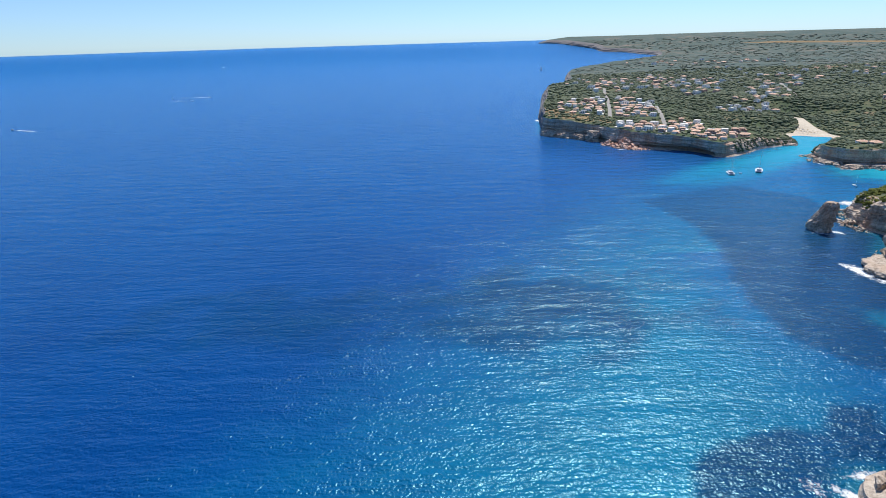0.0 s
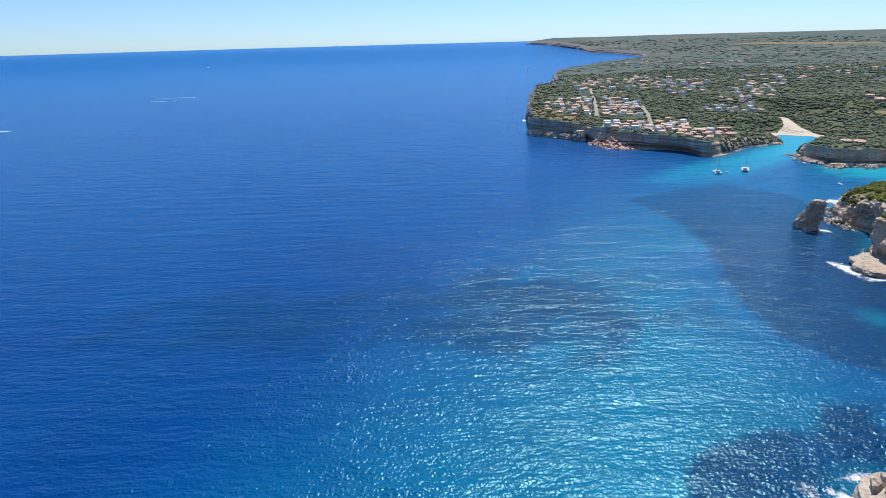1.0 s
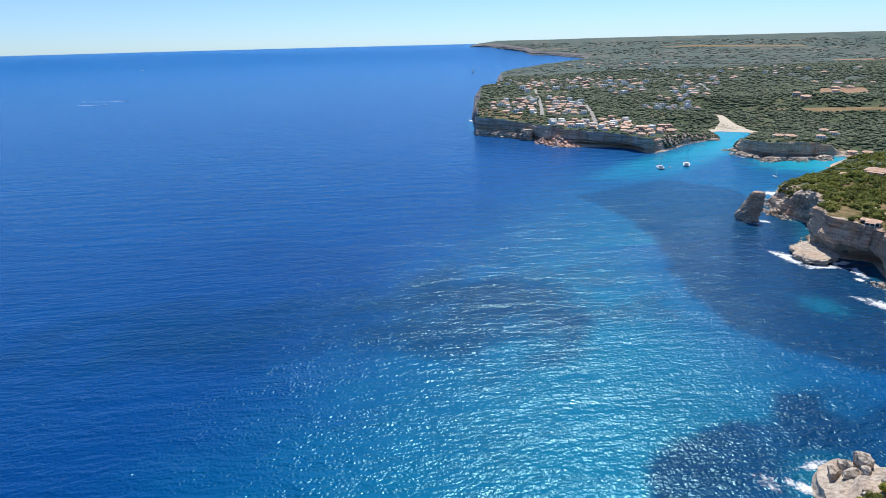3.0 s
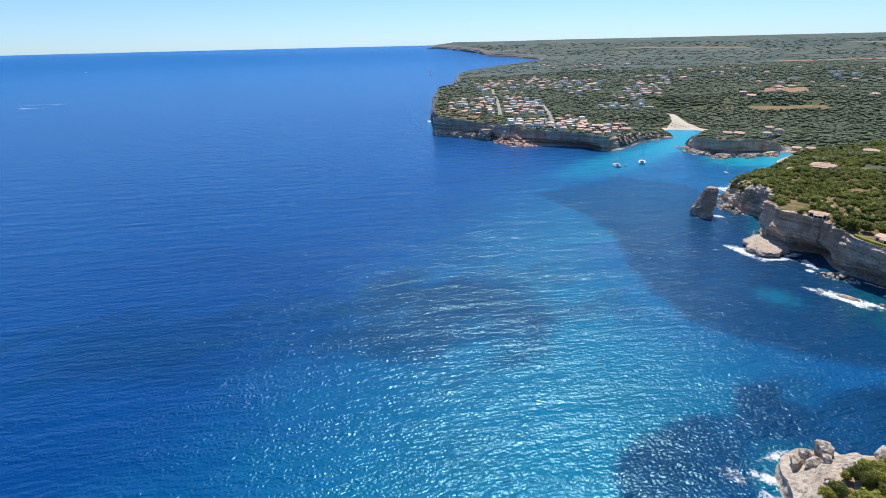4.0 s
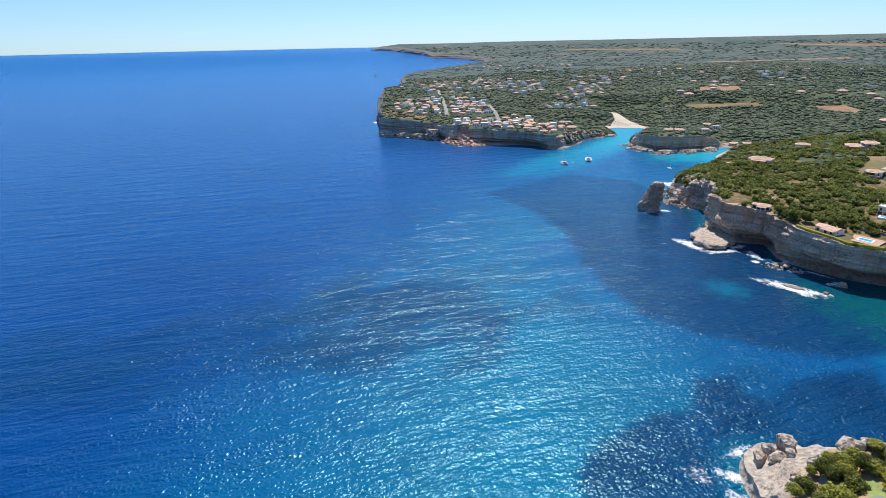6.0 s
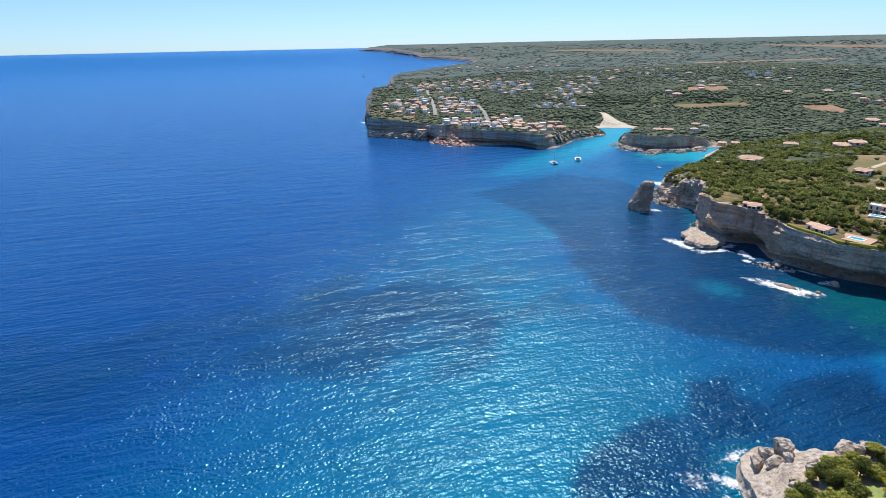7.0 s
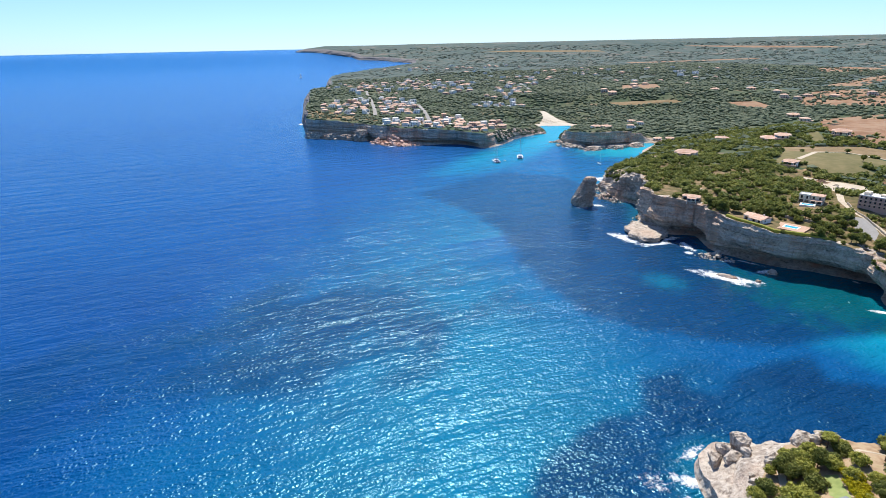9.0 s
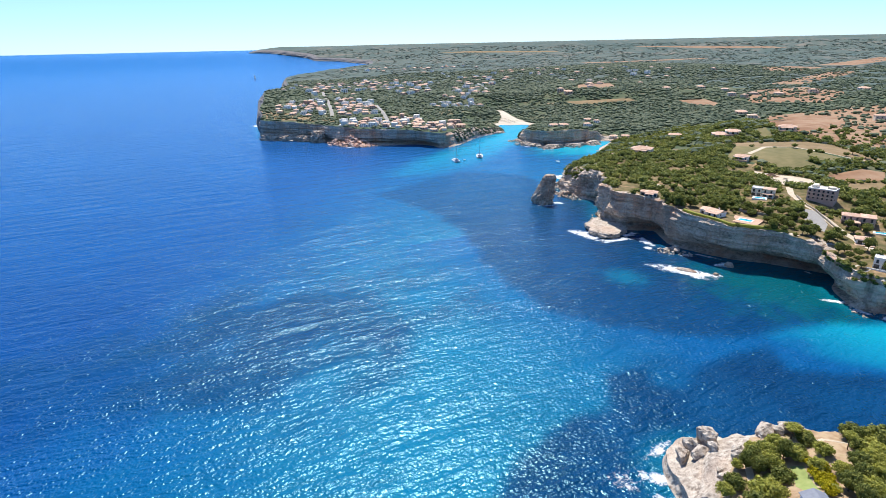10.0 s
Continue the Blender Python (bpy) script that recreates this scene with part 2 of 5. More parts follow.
SLATE = plain("grey_roof", [(0.16, 0.17, 0.20), (0.24, 0.25, 0.28)], 1.2, 0.7, 0.3, 0.03)
SAIL = leaf_material("white_sailcloth", (0.78, 0.78, 0.76), (0.82, 0.82, 0.80), (0.86, 0.86, 0.84))
CANVAS = plain("blue_canvas", [(0.03, 0.06, 0.14), (0.05, 0.09, 0.2)], 2, 0.8, 0.2)


def foam_material():
    m, nt, b = material("sea_foam", 0.8, 0.2)
    b.inputs["Base Color"].default_value = (0.82, 0.85, 0.86, 1)
    n = calc(nt, "ADD", calc(nt, "MULTIPLY", noise_tex(nt, coords(nt), 0.9, 9, 0.75), 1.5), calc(nt, "MULTIPLY", noise_tex(nt, coords(nt), 0.22, 4, 0.6), 1.6))
    a = calc(nt, "ADD", n, attribute(nt, "cover"))
    b_alpha = ramp(nt, calc(nt, "MULTIPLY", a, 0.5), [(0.70, (0, 0, 0)), (0.98, (1, 1, 1))])
    nt.links.new(b_alpha, b.inputs["Alpha"])
    return m


FOAM = foam_material()


# ---- building blocks ----
def mesh_of(name, verts, faces, mats, smooth=False, index=None):
    me = bpy.data.meshes.new(name)
    me.from_pydata([tuple(v) for v in verts], [], [tuple(f) for f in faces])
    for m in mats if isinstance(mats, (list, tuple)) else [mats]:
        me.materials.append(m)
    if index is not None:
        me.polygons.foreach_set("material_index", np.asarray(index, dtype=np.int32))
    if smooth:
        me.polygons.foreach_set("use_smooth", np.ones(len(me.polygons), dtype=bool))
    me.update()
    return me


def set_attr(me, name, values):
    a = me.attributes.new(name, "FLOAT", "POINT")
    a.data.foreach_set("value", np.asarray(values, dtype=np.float32))


def part(name, bm, mat, parent, label=""):
    me = bpy.data.meshes.new(name)
    bm.to_mesh(me)
    bm.free()
    me.materials.append(mat)
    return child(name, me, parent, label)


def child(name, me, parent, label="", m=None):
    ob = new(name, me)
    ob.parent = parent
    if m is not None:
        ob.matrix_basis = m
    return tagged(ob, label)


def box(bm, x0, x1, y0, y1, z0, z1, bevel=0.0):
    r = bmesh.ops.create_cube(bm, size=1.0)
    bmesh.ops.scale(bm, vec=(x1 - x0, y1 - y0, z1 - z0), verts=r["verts"])
    bmesh.ops.translate(bm, vec=((x0 + x1) / 2, (y0 + y1) / 2, (z0 + z1) / 2), verts=r["verts"])
    if bevel:
        edges = list({e for v in r["verts"] for e in v.link_edges})
        bmesh.ops.bevel(bm, geom=edges, offset=bevel, segments=1, affect="EDGES")
    return bm


def boxed(*a, **k):
    return box(bmesh.new(), *a, **k)


def rod(bm, a, b, r0, r1, n=6):
    a, b = Vector(a), Vector(b)
    q = (b - a).to_track_quat("Z", "Y").to_matrix().to_4x4()
    m = Matrix.Translation((a + b) / 2) @ q
    bmesh.ops.create_cone(bm, cap_ends=True, segments=n, radius1=r0, radius2=r1, depth=(b - a).length, matrix=m)
    return bm


def waves(x, y, size, seed=0.0):
    """A smooth uneven field between about -1 and 1, with features of that size."""
    k = 2 * math.pi / size
    return (np.sin(k * (0.91 * x + 0.37 * y) + seed + 1.7 * np.sin(k * 0.43 * (y - 0.6 * x) + seed * 2))
            + np.sin(k * (-0.52 * x + 0.79 * y) * 1.31 + 2.1 * seed + 1.3 * np.sin(k * 0.57 * (x + 0.4 * y)))
            + 0.6 * np.sin(k * 2.3 * (0.3 * x - 0.95 * y) + 3.3 * seed)) / 2.6


def fractal(x, y, size, seed=0.0):
    return waves(x, y, size, seed) + 0.5 * waves(x, y, size * 0.47, seed + 5) + 0.25 * waves(x, y, size * 0.21, seed + 9)


def inside(poly, x, y):
    """Which points lie in the outline; worked through in slabs of points and all edges at once."""
    a = np.array(poly, float)[:, :2]
    b = np.roll(a, 1, axis=0)
    x, y = np.asarray(x, float), np.asarray(y, float)
    res, step = np.zeros(len(x), bool), max(1, 2000000 // len(a))
    slope = (b[:, 0] - a[:, 0]) / np.where(b[:, 1] == a[:, 1], 1e-12, b[:, 1] - a[:, 1])
    for i in range(0, len(x), step):
        u, w = x[i:i + step, None], y[i:i + step, None]
        c = ((a[:, 1] > w) != (b[:, 1] > w)) & (u < slope * (w - a[:, 1]) + a[:, 0])
        res[i:i + step] = c.sum(1) % 2 == 1
    return res


def edge_distance(poly, x, y, closed=True):
    p = np.array(poly, float)[:, :2]
    a = p if closed else p[:-1]
    d = (np.roll(p, -1, axis=0) if closed else p[1:]) - a
    dd = np.maximum((d * d).sum(1), 1e-9)
    x, y = np.asarray(x, float), np.asarray(y, float)
    best, step = np.empty(len(x)), max(1, 1000000 // len(a))
    for i in range(0, len(x), step):
        u, w = x[i:i + step, None] - a[:, 0], y[i:i + step, None] - a[:, 1]
        t = np.clip((u * d[:, 0] + w * d[:, 1]) / dd, 0, 1)
        best[i:i + step] = np.sqrt(((u - t * d[:, 0]) ** 2 + (w - t * d[:, 1]) ** 2).min(1))
    return best


def depth_in(poly, x, y):
    """Distance to the outline, positive inside."""
    d = edge_distance(poly, x, y)
    return np.where(inside(poly, x, y), d, -d)


def soft(v, width):
    t = np.clip(v / width * 0.5 + 0.5, 0, 1)
    return t * t * (3 - 2 * t)


# ---- the plan: coast points are x, y, height of the rim, and how far the rim lies behind the waterline ----
REACH = 4880.0
SCALE, EYE = 1.7, 154.7
PLAN_R = np.linspace(0, 4880, 1200)


def spread(r):
    """Metres from the origin for a distance on the plan: drawn at 1 to 1.7 near by, closer together far off."""
    u = np.clip((np.asarray(r, float) - 900) / 3980.0, 0, 1)
    return r * (SCALE - (SCALE - 1) * u * u * (3 - 2 * u))


def plan(x, y):
    r = math.hypot(x, y - 20) + 1e-9
    k = float(spread(r)) / r
    return x * k, 34 + (y - 20) * k


def plans(points):
    return [plan(*p[:2]) for p in points]


SOUTH_SHORE = [(120, -300, 16, 8), (95, -60, 14, 6), (84, 30, 12, 5), (83, 66, 10, 4), (86, 84, 5, 2), (89.5, 92, 3, 1), (92, 97.5, 2.6, 0.8),
               (97, 102.5, 2.6, 0.8), (103, 103, 3.5, 1.5), (107, 98, 6, 2), (110, 94, 9, 3), (115, 90, 11, 3), (122, 84, 11, 3),
               (132, 80, 11, 4), (160, 70, 11, 6), (230, 62, 10, 8), (290, 70, 5, 8), (310, 88, 1, 10), (280, 100, 8, 8), (240, 104, 12, 6)]
VILLA_CLIFF = [(217, 108, 12, 4), (209, 114, 12, 2), (205, 120.5, 12, 1), (209, 128.5, 12.5, -1), (215, 134.5, 13, -3), (226, 140.5, 13.5, -9), (225, 146, 14, -8),
               (221.5, 153, 14.5, -7), (217, 161, 15, -5), (211, 168.5, 15.5, -6), (207, 177, 16, -5), (204, 187, 16.5, -3), (203, 195, 17, -1),
               (208, 205, 17.5, -4), (211, 212, 17.5, -8), (203, 218, 18, -3), (200, 226, 18, -1), (203, 238, 18, 1), (209, 247, 17, 3),
               (219, 257, 17, 1), (224, 267, 17, 2), (222, 280, 14, 7), (228, 301, 13, 8), (238, 312, 12, 8), (256, 328, 9, 8)]
COVE = [(271, 338, 7, 6), (290, 348, 6, 5), (308, 358, 6, 5), (328, 374, 5, 6), (342, 390, 3, 6), (362, 402, 2, 6), (376, 413, 3, 6),
        (360, 417, 9, 3), (350, 414, 12, 2), (335, 415, 13, 1), (318, 418, 13, 0), (309, 426, 13, 0), (305, 440, 12, 2),
        (307, 458, 10, 5), (319, 473, 8, 7), (345, 500, 6, 8), (368, 526, 3, 6), (379, 541, 0.6, 10), (366, 549, 0.6, 12), (353, 556, 0.6, 10)]
TOWN_CLIFF = [(340, 543, 5, 8), (329, 513, 5, 9), (310, 505, 6, 8), (284, 493, 9, 8), (255, 470, 11, 8), (240, 464, 12, 5), (233, 467, 12, 2),
              (231, 478, 12.5, -4), (225, 491, 13, -4), (207, 503, 14, -3), (192, 515, 14, -2), (182, 521, 14, -1), (170, 533, 15, 1),
              (161, 552, 15, -1), (150, 572, 15.5, -2), (132, 591, 17, -2), (118, 602, 17.5, -1), (111, 613, 18, 2)]
FAR_COAST = [(116, 650, 18, 6), (128, 740, 17, 7), (150, 850, 16, 8), (171, 962, 15, 9), (195, 1060, 14, 9), (235, 1150, 13, 12), (275, 1260, 13, 14),
             (290, 1330, 14, 12), (328, 1485, 14, 12), (357, 1573, 14, 12), (526, 1897, 11, 15), (700, 2150, 9, 20), (892, 2412, 7, 20),
             (935, 2550, 12, 20), (910, 2857, 13, 20), (841, 3016, 13, 20), (900, 3400, 14, 25), (897, 3866, 14, 25), (844, 4316, 12, 25),
             (759, 4440, 5, 20), (860, 4620, 10, 25), (1000, 4760, 12, 25)]
COAST = [(*plan(x, y), h * SCALE, d * SCALE) for x, y, h, d in SOUTH_SHORE + VILLA_CLIFF + COVE + TOWN_CLIFF + FAR_COAST]
INLAND = [(230, 220, 19), (331, 303, 18), (267, 274, 19), (332, 242, 21), (267, 176, 18), (245, 168, 17), (255, 154, 15), (345, 425, 13), (405, 640, 4),
          (480, 800, 12), (142, 655, 19), (204, 631, 18.5), (236, 607, 18), (286, 526, 11), (218, 750, 20), (230, 950, 18), (444, 762, 18), (350, 640, 10),
          (600, 660, 24), (1000, 1000, 25), (600, 1500, 22), (1200, 2500, 18), (2000, 1000, 18), (3000, 3000, 14), (4000, 1500, 13),
          (1800, 4000, 14), (420, 300, 22), (500, 150, 22), (98, 88, 9), (91, 83, 9.5), (108, 86, 11), (112, 78, 13), (96, 70, 14),
          (200, 40, 16), (250, 0, 20)]
KNOWN = np.array([(x, y, h) for x, y, h, _ in COAST] + [(*plan(x, y), h * SCALE) for x, y, h in INLAND], float)


def bowl(x, y):
    """The far sea and land climb a little, so that their edge stands at the horizon."""
    r2 = np.hypot(x, np.asarray(y) - 34.0) + 1e-9
    near = SCALE * 900
    r = np.where(r2 <= near, r2 / SCALE, np.interp(r2, spread(PLAN_R), PLAN_R))
    up = 70 * np.clip((r - 1500) / 3400, 0, None) ** 2
    return np.where(r2 <= near, 0.0, EYE + (up - EYE / SCALE) * r2 / r)


def height(x, y, rough=True):
    x, y = np.atleast_1d(np.asarray(x, float)), np.atleast_1d(np.asarray(y, float))
    out = np.empty(len(x))
    for i in range(0, len(x), 4000):
        d2 = (x[i:i + 4000, None] - KNOWN[:, 0]) ** 2 + (y[i:i + 4000, None] - KNOWN[:, 1]) ** 2 + 12
        w = d2 ** -2.0
        out[i:i + 4000] = (w * KNOWN[:, 2]).sum(1) / w.sum(1)
    if rough:
        out += 0.5 * fractal(x, y, 27.0, 2.0) * np.clip(out / 10, 0, 1)
    return out + bowl(x, y)


def ground_z(x, y):
    return float(height(x, y)[0])


def shore_line(points):
    """The coast points drawn out into a curve whose steps grow with the distance, with small uneven bays."""
    p = np.array(points, float)
    out = []
    for i in range(len(p) - 1):
        a, b, c, d = p[max(i - 1, 0)], p[i], p[i + 1], p[min(i + 2, len(p) - 1)]
        far = math.hypot(b[0] - 17, b[1] - 51)
        step = 1.3 if far < 255 else 1.9 if far < 560 else 4.5 if far < 1150 else 14 if far < 2000 else 36
        n = max(2, int(math.hypot(*(c - b)[:2]) / step))
        for k in range(n):
            t = k / n
            q = 0.5 * (2 * b + (c - a) * t + (2 * a - 5 * b + 4 * c - d) * t * t + (3 * b - a - 3 * c + d) * t ** 3)
            out.append(q)
    out.append(p[-1])
    return np.array(out)


LINE = shore_line(COAST)
tang = np.gradient(LINE[:, :2], axis=0)
tang /= np.linalg.norm(tang, axis=1)[:, None] + 1e-9
for _ in range(3):
    tang[1:-1] = (tang[:-2] + 2 * tang[1:-1] + tang[2:]) / 4
tang /= np.linalg.norm(tang, axis=1)[:, None] + 1e-9
INWARD = np.stack([tang[:, 1], -tang[:, 0]], 1)
CLIFF_ROWS = 30


def cliff_rows():
    """Rows of points from under the water to the rim: a notch at the waterline, level beds and broken blocks above it."""
    rows = []
    x0, y0, rim_in = LINE[:, 0], LINE[:, 1], LINE[:, 3]
    size = np.clip(LINE[:, 2] / 16, 0.05, 1.5)
    far = np.clip(np.hypot(x0 - 17, y0 - 51) / 650, 1, 4)
    top = height(x0 + INWARD[:, 0] * rim_in, y0 + INWARD[:, 1] * rim_in)
    base = bowl(x0, y0)
    steep = np.clip(1 - (rim_in - 5) / 14, 0, 1)
    over = np.clip(-rim_in / 6.8, 0, 1)
    for r in range(CLIFF_ROWS + 1):
        v = (r - 2) / (CLIFF_ROWS - 2)
        if v < 0:
            z, lean = base - 1.6 * (2 - r), rim_in * 0.0 - 1.5 * (2 - r)
        else:
            z = base + (top - base) * v
            curve = v ** 1.0 * steep + (1 - steep) * (0.25 * v + 0.75 * v ** 2.2)
            hang = np.clip((v - 0.06) / 0.44, 0, 1)
            hang = hang * hang * (3 - 2 * hang)
            lean = rim_in * (curve * (1 - over) + hang * over) + 9.0 * over * (1 - hang) * np.clip(v * 9, 0, 1)
        bulge = np.zeros(len(x0))
        for i in range(len(x0)):
            px, py, pz = x0[i], y0[i], z[i] - base[i]
            s = far[i]
            bed = noise.noise((px * 0.02, py * 0.02, pz * 0.75 / s))
            block = noise.noise((px * 0.10 / s, py * 0.10 / s, pz * 0.10 / s))
            crack = noise.noise((px * 0.33 / s, py * 0.33 / s, pz * 0.07 / s))
            grain = noise.noise((px * 0.9 / s, py * 0.9 / s, pz * 0.9 / s))
            calm = 1 - 0.4 * over[i]
            bulge[i] = ((0.8 + 0.5 * over[i]) * bed + 2.6 * calm * block + 1.2 * calm * crack + 0.45 * grain) * s * (1.55 - 0.55 * over[i] if s <= 1 else 1)
        taper = np.clip(v * 6, 0.25, 1) if v >= 0 else 0.25
        notch = 2.4 * np.exp(-((z - base - 2.4) / 1.7) ** 2) * steep
        inn = lean + size * (bulge * taper + notch)
        if r == CLIFF_ROWS:
            px, py = x0 + INWARD[:, 0] * inn, y0 + INWARD[:, 1] * inn
            z = height(px, py)
        rows.append(np.stack([x0 + INWARD[:, 0] * inn, y0 + INWARD[:, 1] * inn, z], 1))
    return np.array(rows)


CLIFF = cliff_rows()
RIM = CLIFF[-1]


def build_cliff(name, label, a, b, mat):
    """The stretch of the coast between two columns of points, as one wall of rock."""
    rows = CLIFF[:, a:b + 1]
    n, m = rows.shape[:2]
    idx = np.arange(n * m).reshape(n, m)
    q = np.stack([idx[:-1, :-1], idx[:-1, 1:], idx[1:, 1:], idx[1:, :-1]], -1).reshape(-1, 4)
    me = mesh_of(name, rows.reshape(-1, 3), q[:, ::-1], mat)
    return tagged(new(name, me), label, "cliff", kind="structure")


def column(x, y):
    x, y = plan(x, y)
    return int(np.argmin(np.hypot(LINE[:, 0] - x, LINE[:, 1] - y)))


cuts = [0, column(240, 104), column(271, 338), column(379, 541), column(340, 543), column(108, 612), len(LINE) - 1]
for nm, lb, a, b, mt in (
        ("cliff_south", "low pale limestone shore with a flat rock tip", cuts[0], cuts[1], PALE_ROCK),
        ("cliff_villas", "undercut layered limestone cliff below villas and pines", cuts[1], cuts[2], ROCK),
        ("cliff_cove", "broken limestone ledges round a small cove", cuts[2], cuts[3], ROCK),
        ("shore_beach", "gently sloping sandy shore of a small beach", cuts[3], cuts[4], SAND),
        ("cliff_town", "dark undercut sea cliff below a hillside town", cuts[4], cuts[5], ROCK),
        ("cliff_far", "far sea cliffs running to a distant cape", cuts[5], cuts[6], HAZED_ROCK)):
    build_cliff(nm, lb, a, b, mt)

# ---- fields, roads and the beach, drawn into the ground sheet ----
FIELDS = [
    (DRY_GRASS, [(346, 286), (373, 269), (392, 253), (397, 233), (374, 199), (358, 195), (356, 223), (355, 240), (342, 248), (333, 270)]),
    (GREEN_GRASS, [(302, 245), (333, 262), (342, 246), (354, 238), (354, 222), (351, 200), (339, 208), (326, 215), (322, 202), (306, 212)]),
    (TRACK, [(290, 221), (293, 209), (296, 202), (298, 189), (281, 185), (274, 192), (285, 212)]),
    (RED_SOIL, [(439, 314), (557, 366), (597, 360), (534, 317), (431, 264), (425, 278), (422, 296)]),
    (RED_SOIL, [(597, 532), (631, 520), (618, 491), (590, 478), (590, 512)]),
    (RED_SOIL, [(2658, 2647), (2719, 2634), (2860, 1916), (2735, 1754), (2646, 2171)]),
    (RED_SOIL, [(600, 723), (666, 723), (604, 648), (573, 632), (554, 667)]),
    (DRY_GRASS, [(502, 629), (529, 598), (556, 573), (557, 558), (519, 586), (497, 610)]),
    (RED_SOIL, [(309, 195), (341, 193), (346, 185), (330, 177), (309, 185)]),
    (DRY_GRASS, [(304, 183), (325, 175), (306, 166), (291, 171)]),
    (GREEN_GRASS, [(401, 295), (411, 295), (390, 275), (384, 278)]),
    (DRY_GRASS, [(1500, 2960), (1758, 3020), (2059, 2640), (2000, 2500), (1700, 2800)]),
    (SAND, [(409, 655), (413, 642), (392, 585), (386, 548), (372, 549), (356, 556), (354, 563), (382, 598), (401, 640)]),
    (LAWN, [(103.5, 81.5), (105, 80.2), (102, 76.5), (99, 74), (97.6, 75), (99.6, 78)]),
]


def strip(points, width):
    p = np.array(plans(points), float)
    t = np.gradient(p, axis=0)
    t /= np.linalg.norm(t, axis=1)[:, None]
    nrm = np.stack([-t[:, 1], t[:, 0]], 1) * width / 2
    return [tuple(q) for q in np.concatenate([p + nrm, (p - nrm)[::-1]])]


ROADS = [
    (PALE_ROCK, plans([(84, 80), (88.5, 84), (93.6, 86.3), (98, 88.2), (101, 89.3), (107, 91), (110, 95), (104, 106), (96, 106), (86, 96)])),
    (PALE_ROCK, plans([(106, 91), (110, 88.5), (114, 86), (116, 88), (112, 95), (108, 96)])),
    (TRACK, strip([(316, 241), (342, 249), (357, 240), (358, 223), (357, 206), (367, 191)], 4)),
    (TARMAC, strip([(266, 928), (240, 830), (221, 753), (200, 670), (181, 603)], 7)),
    (TARMAC, strip([(264, 695), (238, 611), (226, 570), (220, 548)], 7)),
    (TARMAC, strip([(583, 987), (543, 901), (519, 842), (455, 728)], 8)),
    (TRACK, strip([(270, 188), (259, 180), (250, 168), (243, 156), (236, 145), (229, 133), (222, 122)], 4.5)),
    (TARMAC, plans([(244, 166), (246, 160), (238, 152), (231, 149), (234, 158)])),
    (TRACK, strip([(226, 232), (223, 226), (221, 218)], 3)),
    (TRACK, strip([(94, 80), (96, 83), (100, 87), (104, 90)], 2.2)),
    (TRACK, strip([(106, 86), (110, 84), (114, 82), (119, 78)], 1.8)),
]
SOILS = [
    (RED_SOIL, [(1204, 860), (1427, 928), (1427, 838), (1252, 773), (1144, 789)]),
    (GARDEN, [(83, 80), (86, 86), (92, 90), (99, 95), (106, 94), (111, 90), (117, 85), (124, 81), (132, 77), (132, 60), (84, 60)]),
    (RED_SOIL, [(405, 235), (402, 262), (425, 302), (470, 335), (560, 390), (720, 372), (650, 285), (560, 232), (470, 200), (400, 192)]),
    (RED_SOIL, [(640, 470), (780, 560), (900, 560), (860, 480), (720, 420)]),
    (DRY_GRASS, [(330, 176), (372, 196), (398, 190), (380, 150), (340, 150)]),
    (DRY_GRASS, [(118, 612), (150, 588), (175, 566), (178, 590), (150, 625), (140, 700), (122, 690)]),
    (RED_SOIL, [(900, 620), (1300, 740), (1330, 700), (940, 590)]),
    (DRY_GRASS, [(700, 1230), (980, 1190), (1010, 1230), (730, 1290)]),
    (RED_SOIL, [(1300, 1500), (1750, 1400), (1790, 1470), (1330, 1570)]),
    (RED_SOIL, [(1500, 900), (2000, 1000), (2050, 930), (1560, 840)]),
]
FIELDS, SOILS = [(m, plans(p)) for m, p in FIELDS], [(m, plans(p)) for m, p in SOILS]
PATCHES = SOILS + FIELDS + ROADS


